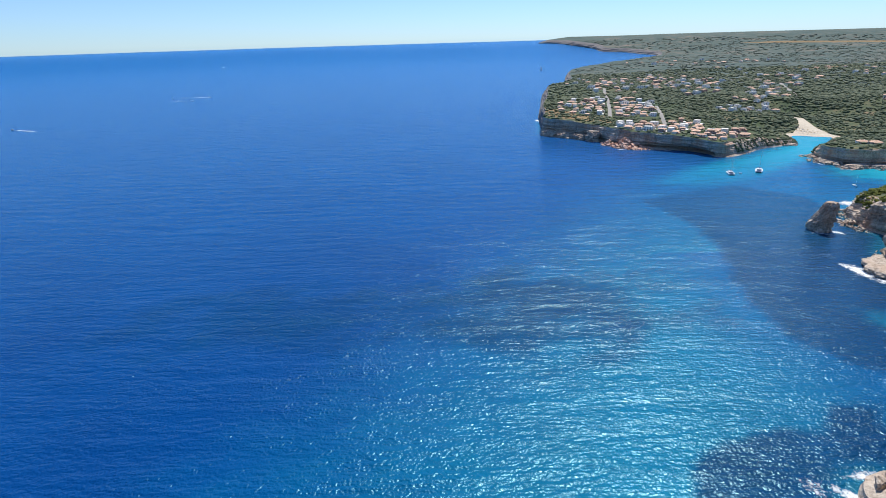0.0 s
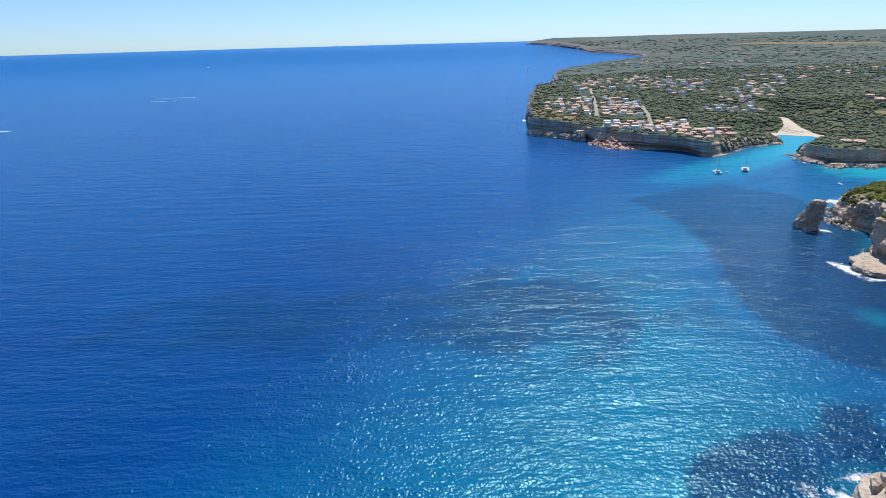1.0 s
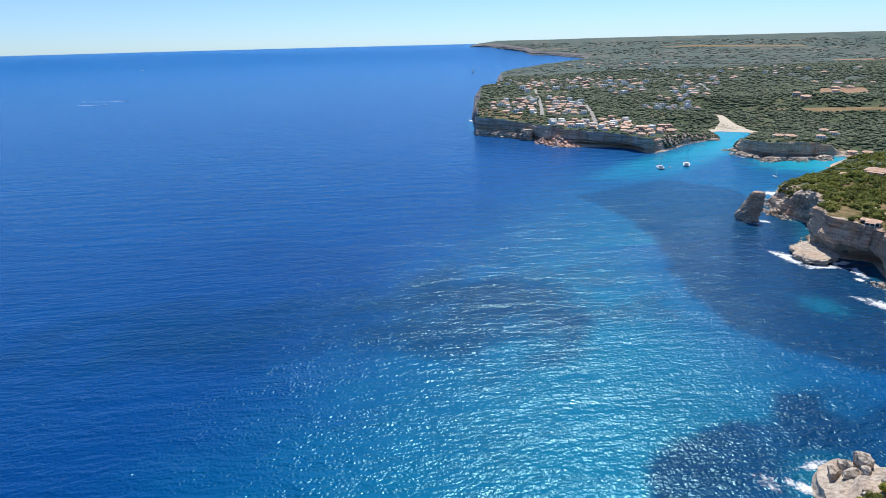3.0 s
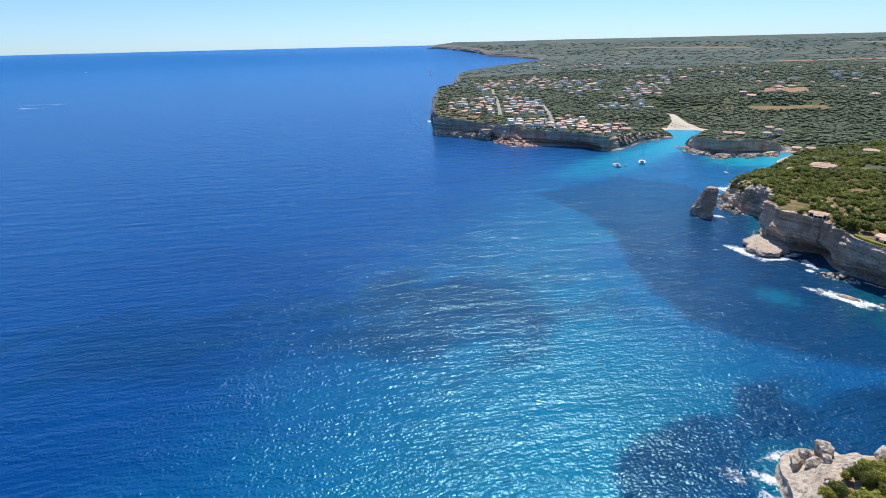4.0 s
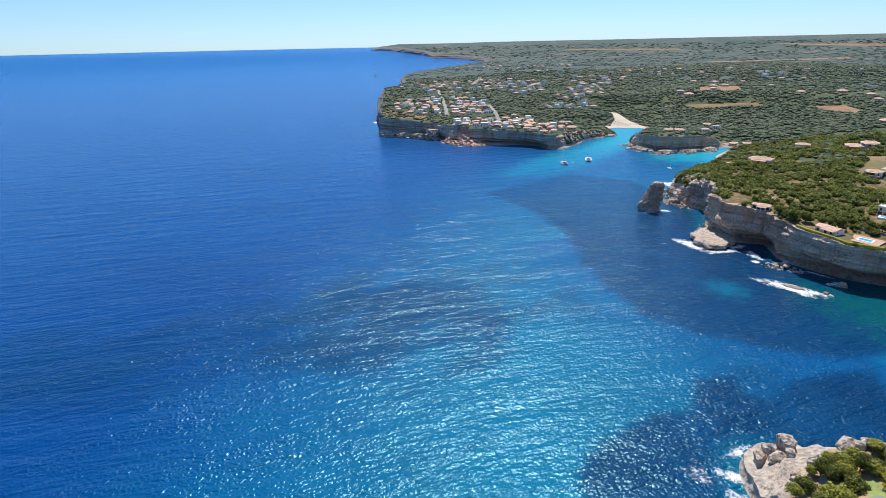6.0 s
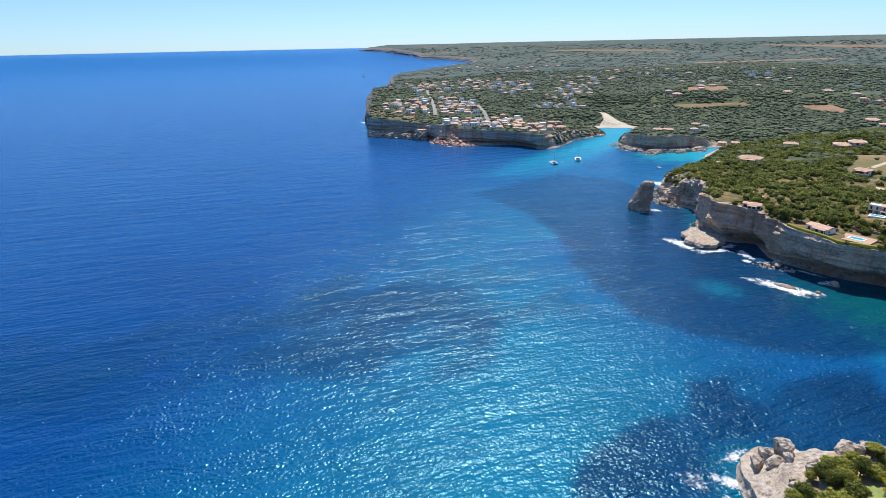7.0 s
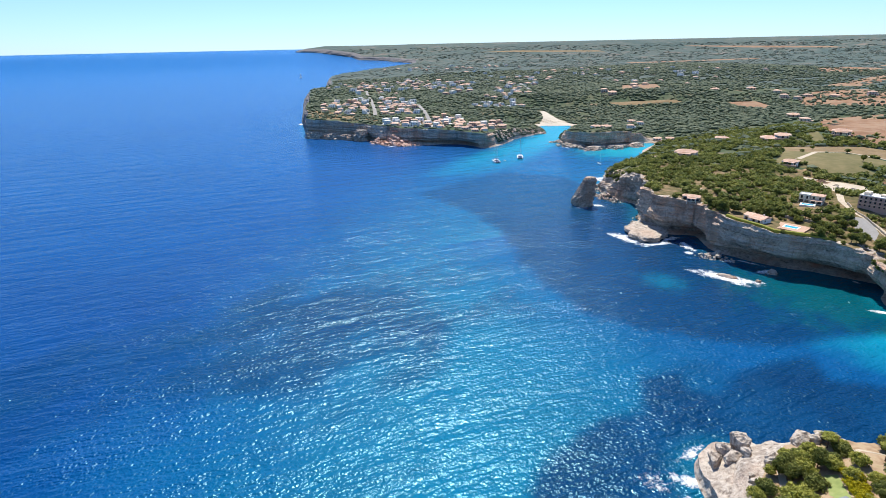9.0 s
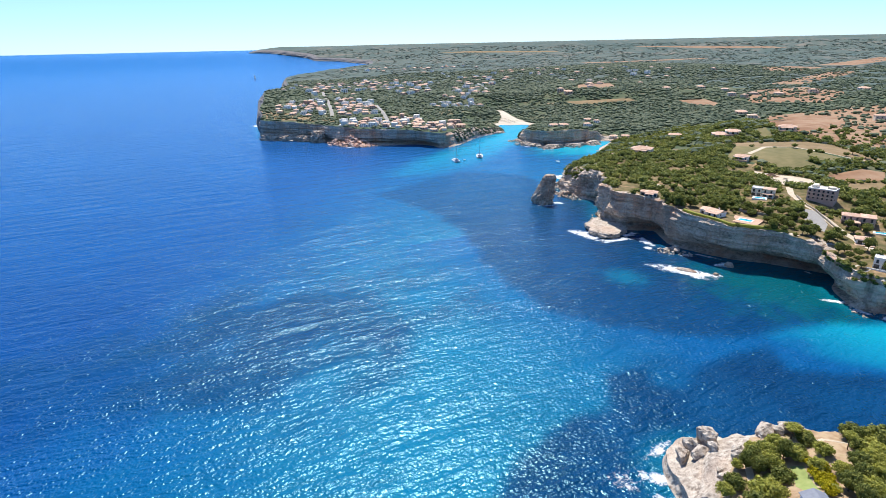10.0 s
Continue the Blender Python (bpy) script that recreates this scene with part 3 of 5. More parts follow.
def ground_sheet():
    rng = np.random.default_rng(4)
    arc = [(REACH * math.sin(radians(a)), 34 + REACH * math.cos(radians(a))) for a in range(13, 93, 2)]
    rim = [tuple(q) for q in RIM[:, :2]]
    outline = rim + [plan(1020, 4790)] + arc + [(4870, -500)]
    pts, edges = list(outline), [(i, (i + 1) % len(outline)) for i in range(len(outline))]
    for _, poly in PATCHES:
        s = len(pts)
        pts += [(x + 0.001 * k, y) for k, (x, y) in enumerate(poly)]
        edges += [(s + i, s + (i + 1) % len(poly)) for i in range(len(poly))]
    for lo, hi, step in ((0, 620, 5), (620, 1700, 16), (1700, 3000, 50), (3000, 4850, 120)):
        g = np.arange(-490, hi, step)
        gx, gy = np.meshgrid(np.arange(120, hi, step), g)
        gx = gx.ravel() + rng.uniform(-0.3, 0.3, gx.size) * step
        gy = gy.ravel() + rng.uniform(-0.3, 0.3, gy.size) * step
        d = np.hypot(gx - 17, gy - 51)
        ok = (d >= lo) & (d < hi) & inside(outline, gx, gy) & (gy > -300)
        gx, gy = gx[ok], gy[ok]
        ok = edge_distance(rim, gx, gy, False) > step * 0.5
        pts += list(zip(gx[ok], gy[ok]))
    from mathutils.geometry import delaunay_2d_cdt
    vs, _, fs, _, _, _ = delaunay_2d_cdt([Vector(q) for q in pts], edges, [], 0, 1e-5)
    v = np.array([(q[0], q[1]) for q in vs])
    f = np.array([t for t in fs if len(t) == 3])
    c = v[f].mean(1)
    f = f[inside(outline, c[:, 0], c[:, 1])]
    c = v[f].mean(1)
    z = height(v[:, 0], v[:, 1])
    # past 1700 m the land takes the haze-tinted material
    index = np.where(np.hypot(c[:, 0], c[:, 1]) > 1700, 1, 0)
    mats = [SCRUB, HAZED_LAND, GREEN_SCRUB]
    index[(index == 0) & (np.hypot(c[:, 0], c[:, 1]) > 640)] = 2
    for m, poly in PATCHES:
        if m not in mats:
            mats.append(m)
        index[inside(poly, c[:, 0], c[:, 1])] = mats.index(m)
    near_rim = (edge_distance([tuple(q) for q in RIM[:, :2]], c[:, 0], c[:, 1], False) < 2.0 + 2.2 * fractal(c[:, 0], c[:, 1], 15, 3.0)) & (c[:, 1] < 1054)
    index[near_rim & (index == 0)] = mats.index(PALE_ROCK)
    a, b2, d2 = v[f[:, 0]], v[f[:, 1]], v[f[:, 2]]
    flip = ((b2 - a)[:, 0] * (d2 - a)[:, 1] - (b2 - a)[:, 1] * (d2 - a)[:, 0]) < 0
    f[flip] = f[flip][:, ::-1]
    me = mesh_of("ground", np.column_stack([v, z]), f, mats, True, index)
    tagged(new("ground", me), "scrubby land with red fields, tracks and a sandy beach", "ground", kind="structure")


ground_sheet()

# ---- the sea ----
WEED_BAY = [(125, 345), (137, 295), (136, 256), (124, 221), (118, 191), (118, 171), (126, 156), (136, 143), (148, 131), (161, 126), (172, 125), (187, 120), (199, 113),
            (215, 106), (232, 140), (230, 340), (200, 374)]
WEED_TIP = [(60, 110), (72, 118), (87, 122), (99, 121), (108, 132), (118, 132), (122, 129), (117, 123), (121, 119), (129, 121), (137, 123), (150, 122), (160, 121), (153, 110),
            (163, 102), (172, 96), (240, 82), (330, 70), (250, 40), (90, 0), (40, 60)]
INLET = [(163, 124), (176, 123), (190, 118), (199, 112), (240, 104), (330, 100), (330, 76), (240, 84), (190, 91), (174, 98), (168, 106), (164, 114)]
BAY = [(345, 560), (385, 545), (330, 470), (290, 440), (235, 398), (212, 381), (175, 372), (150, 385), (199, 429), (260, 466), (310, 503)]


def sea_sheet():
    def axis(lo, hi, a, b, step):
        mid = list(np.arange(a, b, step))
        up, down, s = [b], [a], step
        while up[-1] < hi:
            s *= 1.12
            up.append(up[-1] + s)
        s = step
        while down[-1] > lo:
            s *= 1.12
            down.append(down[-1] - s)
        return np.array(down[:0:-1] + mid + up)
    xs, ys = axis(-4900, 4900, -136, 680, 4.0), axis(-4900, 4900, 68, 950, 4.0)
    gx, gy = np.meshgrid(xs, ys)
    gx, gy = gx.ravel(), gy.ravel()
    r = np.hypot(gx, gy - 34)
    k = np.where(r > REACH, REACH / r, 1)
    gx, gy = gx * k, 34 + (gy - 34) * k
    n = len(xs)
    i = np.arange(len(gx)).reshape(len(ys), n)
    q = np.stack([i[:-1, :-1], i[:-1, 1:], i[1:, 1:], i[1:, :-1]], -1).reshape(-1, 4)
    keep = r[q].min(1) < REACH
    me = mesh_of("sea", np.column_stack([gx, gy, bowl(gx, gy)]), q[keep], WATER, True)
    gx, gy, r = gx / SCALE, gy / SCALE, r / SCALE
    wob = 2.5 * fractal(gx, gy, 24, 1.0)
    # the sandy bed runs out towards the open sea; its outer edge lies further east in the north
    edge = np.interp(gy, [60, 110, 200, 300, 400, 500], [-90, -70, -10, 40, 95, 210])
    sand = soft(gx - edge - 50 + 3 * wob, 75) * np.clip(1.5 - gy / 420, 0.25, 1)
    shore = edge_distance(LINE[::4, :2] / SCALE, gx, gy, False)
    weed_r = soft(depth_in(WEED_BAY, gx, gy) + wob * 0.6, 5)
    weed_d = soft(depth_in(WEED_TIP, gx, gy) + wob * 0.4, 3.5)
    weed_o = 0.82 * soft(1 - np.hypot((gx - 38) / 48, (gy - 198) / 34) + 0.4 * fractal(gx, gy, 45, 4.0), 0.8)
    weed_l = 0.55 * soft(1 - np.hypot((gx + 60) / 65, (gy - 195) / 26) + 0.4 * fractal(gx, gy, 45, 6.0), 0.9)
    sand *= 1 - 0.7 * soft(gx - 105, 40) * (gy < 250)
    # share of the painted haze colour, growing with distance
    sea_haze = np.clip((r - 220) / 1900, 0, 1) ** 0.7
    weed = np.clip(np.maximum.reduce([weed_r * 0.8 * np.clip(1.35 - (gy - 150) / 300, 0.4, 1), weed_d * 0.88, 0.42 * soft(1 - np.hypot((gx - 120) / 14, (gy - 124) / 12), 0.6), weed_o, weed_l]), 0, 1)
    hole = soft(1 - np.hypot((gx - 161) / 6, (gy - 178) / 7) + 0.3 * fractal(gx, gy, 8, 6.0), 0.9) * 0.22
    bay = soft(depth_in(BAY, gx, gy) + wob, 12)
    cove = soft(1.15 - np.hypot((gx - 342) / 40, (gy - 396) / 24) + 0.2 * fractal(gx, gy, 20, 2.0), 0.7)
    patch = soft(1.1 - np.hypot((gx - 168) / 3.2, (gy - 117) / 3.2), 0.6)
    inlet = soft(depth_in(INLET, gx, gy) + wob * 0.3, 3.5) * np.clip((gx - 158) / 36, 0.05, 1) * (1 - 0.6 * patch)
    shallow = np.clip(np.maximum.reduce([bay * np.clip((gy - 350) / 150, 0.14, 0.9), cove * 1.0, inlet * 0.75, hole,
                                         0.2 * soft(4 - shore, 5) * (r < 700)]), 0, 1)
    green = 0.9 * soft(1 - np.hypot((gx - 206) / 26, (gy - 145) / 30) + 0.3 * fractal(gx, gy, 14, 3.0), 0.6)
    for nm, val in (("sand", sand), ("weed", weed), ("shallow", shallow), ("green", green), ("sea_haze", sea_haze), ("calm", soft(gy - 310, 110))):
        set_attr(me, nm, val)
    tagged(new("sea", me), "clear blue sea with sun glitter over sand and weed", "sea", kind="structure")


sea_sheet()


# ---- loose rocks ----
def rock_arrays(seed, cuts=2, squash=(1, 1, 0.75), rough=0.3):
    """A broken block of limestone about one metre in radius: an angular hull with knocked edges and a rough skin."""
    rng = random.Random(seed)
    bm = bmesh.new()
    for _ in range(13):
        d = Vector((rng.gauss(0, 1), rng.gauss(0, 1), rng.gauss(0, 1))).normalized()
        bm.verts.new(d * rng.uniform(0.85, 1.1))
    r = bmesh.ops.convex_hull(bm, input=bm.verts)
    bmesh.ops.delete(bm, geom=list({g for g in r["geom_interior"] + r["geom_unused"] if isinstance(g, bmesh.types.BMVert)}), context="VERTS")
    bmesh.ops.bevel(bm, geom=list(bm.edges), offset=0.05, segments=1, affect="EDGES")
    bmesh.ops.subdivide_edges(bm, edges=list(bm.edges), cuts=cuts, use_grid_fill=True)
    bmesh.ops.triangulate(bm, faces=list(bm.faces))
    for v in bm.verts:
        if v.co.length > 1.08:
            v.co = v.co.normalized() * 1.08
        p = v.co
        k = 1 + rough * (0.22 * noise.noise(p * 2.3 + Vector((seed * 3.1, 0, 0))) + 0.3 * noise.noise(p * 6 + Vector((0, seed, 0))))
        v.co = Vector((p.x * squash[0], p.y * squash[1], p.z * squash[2])) * k
    bm.verts.index_update()
    vs = np.array([v.co for v in bm.verts])
    fs = np.array([[v.index for v in f.verts] for f in bm.faces])
    bm.free()
    return vs, fs


ROCKS = [rock_arrays(i, 1) for i in range(7)]
FINE_ROCKS = [rock_arrays(20 + i, 3, (1.1, 1.0, 0.95), 0.36) for i in range(5)]


def boulder(x, y, size, z, turn, kind, label):
    vs, fs = FINE_ROCKS[kind]
    me = mesh_of("boulder", vs * np.array(size) * SCALE * 1.22, fs, PALE_ROCK)
    ob = new("boulder", me)
    x, y = plan(x, y)
    ob.matrix_basis = pose(x, y, ground_z(x, y) + z * SCALE, 0, 0, turn)
    return tagged(ob, label, "boulder", "boulders on the rock tip")


for bx, by, bs, bt, bk in ((96.6, 98.2, (2.1, 1.8, 1.5), 20, 0), (100.4, 98.6, (2.0, 1.6, 1.5), 70, 1), (102.6, 96.8, (2.6, 2.2, 2.3), 130, 2),
                           (98.9, 95.6, (1.9, 1.4, 1.3), 10, 3), (100.2, 93.8, (1.5, 1.1, 1.0), 60, 1), (94.4, 88.6, (0.8, 0.7, 0.6), 0, 0),
                           (93.8, 86.8, (1.0, 1.3, 0.6), 40, 2), (99.9, 88.6, (1.0, 1.5, 1.1), 90, 1), (101.4, 89.8, (0.9, 1.2, 0.9), 30, 3),
                           (109.6, 90.0, (2.2, 1.6, 1.4), 20, 3), (113.0, 87.2, (2.2, 1.6, 1.2), 120, 0), (111.2, 88.4, (1.4, 1.2, 1.0), 75, 1)):
    boulder(bx, by, bs, bs[2] * 0.35, bt, bk, "weathered beige limestone boulder on a flat rock tip")


def scatter_rocks(name, label, spots, mat, seed, sub_list=ROCKS):
    """A pile of broken rocks: x, y, spread, count, least and largest radius, height of the pile."""
    rng = random.Random(seed)
    vs, fs, n = [], [], 0
    for x, y, *sizes in spots:
        x, y = plan(x, y)
        spread, count, lo, hi, up = sizes[0] * SCALE, int(sizes[1] * 1.3), sizes[2] * 1.3, sizes[3] * 1.6, sizes[4] * SCALE
        for _ in range(count):
            a, d = rng.uniform(0, 2 * math.pi), spread * math.sqrt(rng.random())
            r = lo + (hi - lo) * rng.random() ** 2.2
            tv, tf = rng.choice(sub_list)
            turn = np.array(Euler((rng.uniform(-0.5, 0.5), rng.uniform(-0.5, 0.5), rng.uniform(0, 6.28))).to_matrix())
            z = -0.3 * r + up * max(0, 1 - d / spread) * rng.uniform(0.5, 1.0)
            vs.append(tv @ turn.T * r + np.array((x + d * math.cos(a), y + d * math.sin(a), z)))
            fs.append(tf + n)
            n += len(tv)
    ob = new(name, mesh_of(name, np.concatenate(vs), np.concatenate(fs), mat))
    return tagged(ob, label, "rocks", kind="stuff")


scatter_rocks("rock_fall", "fallen pale limestone blocks at the cliff foot", [(198, 188, 4, 26, 0.7, 1.9, 3.4), (194, 191, 3, 14, 0.5, 1.4, 1.6), (200, 183, 3, 12, 0.5, 1.3, 1.0),
                                                                          (201, 238, 3, 10, 0.8, 2.0, 2.5), (207, 244, 3, 10, 0.6, 1.8, 2.0)], PALE_ROCK, 3)
scatter_rocks("rock_apron", "pinkish broken rocks below the cove headland", [(221, 284, 7, 50, 0.6, 1.9, 3.0), (224, 297, 7, 50, 0.6, 1.9, 3.0), (219, 275, 5, 26, 0.5, 1.4, 2.0),
                                                                          (231, 307, 6, 30, 0.6, 1.6, 2.5), (216, 291, 3, 10, 0.4, 1.0, 0.6)], PALE_ROCK, 5)
scatter_rocks("scree", "reddish scree and boulders below the town cliff", [(173, 524, 12, 110, 1.0, 3.4, 10), (180, 517, 12, 80, 1.0, 3.0, 6), (190, 511, 8, 40, 0.8, 2.4, 2.5), (163, 537, 9, 60, 0.8, 2.8, 5),
                                                                       (200, 508, 8, 26, 0.8, 2.0, 1.0)], PINK_ROCK, 7)
scatter_rocks("shore_rocks", "pale wave-washed rocks round the cove headland", [(301, 440, 8, 40, 0.8, 2.4, 2.0), (308, 416, 9, 50, 0.8, 2.4, 2.5), (330, 409, 9, 40, 0.8, 2.2, 1.6),
                                                                            (350, 408, 7, 26, 0.8, 2.0, 1.6), (305, 460, 7, 26, 0.7, 1.8, 1.4), (322, 512, 7, 26, 0.7, 1.8, 1.4),
                                                                            (331, 376, 6, 20, 0.7, 1.6, 1.4)], PALE_ROCK, 9)
scatter_rocks("shore_rocks", "dark wet rocks along the headland foot", [(211, 122, 6, 30, 0.6, 1.8, 1.6), (205, 118, 4, 14, 0.5, 1.4, 0.8)], ROCK, 11)


def lofted_rock(name, label, rings, mat, seed, rough=0.8, steps=44, levels=26, category="rock", flat=False):
    """A rock built up from level outlines: each ring is height, centre x, y, half sizes and turn."""
    r = np.array([(z * SCALE, *plan(x, y), a * SCALE, b * SCALE, t) for z, x, y, a, b, t in rings], float)
    vs = []
    for k in range(levels + 1):
        z = r[0, 0] + (r[-1, 0] - r[0, 0]) * k / levels
        cx, cy, a, b, tn = [np.interp(z, r[:, 0], r[:, i]) for i in range(1, 6)]
        for j in range(steps):
            t = 2 * math.pi * j / steps
            ux, uy = math.cos(t), math.sin(t)
            p = Vector((ux * 2.2 + seed, uy * 2.2, z * 0.1))
            bed = noise.noise((ux * 0.4, uy * 0.4 + seed, z * 0.8))
            d = 1 + rough * (0.30 * noise.noise(p) + 0.24 * noise.noise(p * 2.7) + 0.16 * noise.noise(p * 7) + 0.06 * noise.noise(p * 17)) + 0.07 * rough * bed
            x, y = ux * a * d, uy * b * d
            c, s2 = math.cos(radians(tn)), math.sin(radians(tn))
            vs.append((cx + x * c - y * s2, cy + x * s2 + y * c, z + 0.35 * noise.noise((x * 0.6 + seed, y * 0.6, z * 0.3))))
    n = (levels + 1) * steps
    fs = [(k * steps + j, k * steps + (j + 1) % steps, (k + 1) * steps + (j + 1) % steps, (k + 1) * steps + j) for k in range(levels) for j in range(steps)]
    cx, cy = r[-1, 1:3]
    inner, prev = 5, levels * steps
    for q in range(1, inner + 1):
        start = len(vs)
        for j in range(steps):
            x, y, z = vs[levels * steps + j]
            f2 = 1 - q / inner * 0.98
            px, py = cx + (x - cx) * f2, cy + (y - cy) * f2
            vs.append((px, py, z * f2 + r[-1, 0] * (1 - f2) + (0.25 if flat else 0.6) * (1 - f2) * (1 + noise.noise((px * 0.5, py * 0.5, seed)))))
        fs += [(prev + j, prev + (j + 1) % steps, start + (j + 1) % steps, start + j) for j in range(steps)]
        prev = start
    fs.append(tuple(prev + j for j in range(steps)))
    ob = new(name, mesh_of(name, vs, fs, mat))
    return tagged(ob, label, category)


lofted_rock("rock_pillar", "tall leaning limestone sea stack standing in blue water",
            [(-2, 198.8, 278.8, 5.6, 6.4, 20), (0.8, 198.9, 278.6, 4.9, 5.8, 20), (3, 199.2, 278.4, 5.0, 5.8, 20), (7, 199.8, 277.6, 4.2, 4.9, 20),
             (11, 200.6, 276.8, 3.3, 3.9, 20), (14.2, 201.2, 276.2, 2.7, 3.2, 20), (15.6, 201.4, 276.0, 2.1, 2.5, 20)], ROCK, 4.0, 1.0, steps=64, levels=44, category="rock")
lofted_rock("rock_ledge", "flat pale limestone ledge washed by white surf",
            [(-2, 193, 223, 8.0, 11.5, -38), (0.4, 193, 223, 7.6, 11.4, -38), (1.0, 193, 223, 8.6, 12.2, -38), (2.2, 193.5, 223.5, 8.6, 12.0, -38), (2.6, 194, 224, 7.6, 11.0, -38)],
            PALE_ROCK, 8.0, 0.5, flat=True)
lofted_rock("half_tide_rock", "low brown rock awash in white foam", [(-1, 185, 171, 1.5, 4.2, 28), (0.3, 185, 171, 1.2, 3.6, 28), (0.9, 185, 171, 0.6, 2.4, 28)], ROCK, 2.0, 0.7, flat=True)
lofted_rock("half_tide_rock", "small brown rock awash in white foam", [(-1, 203, 166, 2.0, 2.2, 0), (0.8, 203, 166, 1.4, 1.6, 0), (1.5, 203, 166, 0.8, 0.9, 0)], ROCK, 6.0, 0.7, flat=True)
lofted_rock("half_tide_rock", "small dark rock at the end of a surf patch", [(-1, 191, 162.5, 1.0, 1.2, 0), (0.8, 191, 162.5, 0.7, 0.8, 0)], ROCK, 7.0, 0.7, flat=True)


for lx, ly, la, lb, lt, lh in ((117, 598, 6.5, 10, 48, 6.0), (130, 585, 6, 10, 48, 5.4), (143, 572, 5.5, 9, 45, 5.0), (152, 559, 5.5, 6.5, 30, 10.0), (198, 508, 3, 9, 60, 1.2),
                               (306, 432, 7, 11, 0, 2.4), (314, 414, 9, 6, 20, 2.6), (334, 411, 10, 5, 0, 2.2), (352, 410, 8, 4, 10, 2.4), (322, 511, 9, 4, 30, 1.6), (310, 455, 6, 7, -30, 2.0)):
    lofted_rock("rock_ledge", "layered pale rock ledge at the foot of a sea cliff",
                [(-1.5, lx, ly, la, lb, lt), (lh * 0.25, lx, ly, la * 0.96, lb * 0.96, lt), (lh * 0.5, lx, ly, la * 0.9, lb * 0.95, lt), (lh, lx + 0.4, ly + 0.6, la * 0.7, lb * 0.85, lt)],
                ROCK if lx < 160 else PALE_ROCK, lx * 0.7, 1.5, steps=48, levels=14, flat=True)


def heap(label, x, y, a, b, high, mat, seed):
    """An uneven mound of earth or rubble on the ground."""
    x, y = plan(x, y)
    rng, rings, steps = np.random.default_rng(seed), 7, 22
    t, k = np.meshgrid(np.linspace(0, 2 * math.pi, steps, endpoint=False), np.arange(rings + 1) / rings)
    px, py = x + a * k * np.cos(t) * (1 + 0.2 * np.sin(3 * t + seed)), y + b * k * np.sin(t) * (1 + 0.2 * np.sin(2 * t + seed))
    pz = height(px.ravel(), py.ravel()) - 0.25 + high * (np.cos(np.clip(k, 0, 1) * math.pi) * 0.5 + 0.5).ravel() * rng.uniform(0.6, 1.15, k.size)
    pz[:steps] = pz[:steps].mean()
    i = np.arange(k.size).reshape(rings + 1, steps)
    f = [(i[r, j], i[r + 1, j], i[r + 1, (j + 1) % steps], i[r, (j + 1) % steps]) for r in range(rings) for j in range(steps)]
    return tagged(new("heap", mesh_of("heap", np.column_stack([px.ravel(), py.ravel(), pz]), f, mat)), label, "heap")


heap("mound of red earth on a pale works yard", 287, 208, 9, 5, 3.2, RED_SOIL, 3)
for hx, hy, ha, hs in ((284, 214, 4, 5), (288, 201, 5, 7), (281, 196, 3.5, 9), (286, 192, 5, 11), (279, 188, 4, 13)):
    heap("low heap of pale rubble on a works yard", hx, hy, ha, ha * 0.7, 1.5, STONE_WALL, hs)


# ---- surf ----
def foam_patch(label, x, y, a, b, turn, seed, cover=0.1):
    """A thin uneven skin of foam on the water, thickest in the middle."""
    vs, fs, cov = [], [], []
    x, y = plan(x, y)
    a, b = a * SCALE * 1.6, b * SCALE * 1.6
    rings, steps = 14, 40
    for i in range(rings + 1):
        for j in range(steps):
            t = 2 * math.pi * j / steps
            k = 1 + 0.45 * noise.noise((math.cos(t) * 1.4 + seed, math.sin(t) * 1.4, 0.3 * seed))
            rr = i / rings * k
            px, py = a * rr * math.cos(t), b * rr * math.sin(t)
            c, s2 = math.cos(radians(turn)), math.sin(radians(turn))
            wx, wy = x + px * c - py * s2, y + px * s2 + py * c
            z = 0.12 + 0.25 * max(0, noise.noise((wx * 0.5, wy * 0.5, 1.0))) * (1 - i / rings)
            vs.append((wx, wy, z))
            cov.append(cover + 0.32 - 0.85 * (i / rings) ** 1.6)
    for i in range(rings):
        for j in range(steps):
            fs.append((i * steps + j, (i + 1) * steps + j, (i + 1) * steps + (j + 1) % steps, i * steps + (j + 1) % steps))
    me = mesh_of("surf", vs, fs, FOAM, True)
    set_attr(me, "cover", cov)
    return tagged(new("surf", me), label, "surf", kind="stuff")


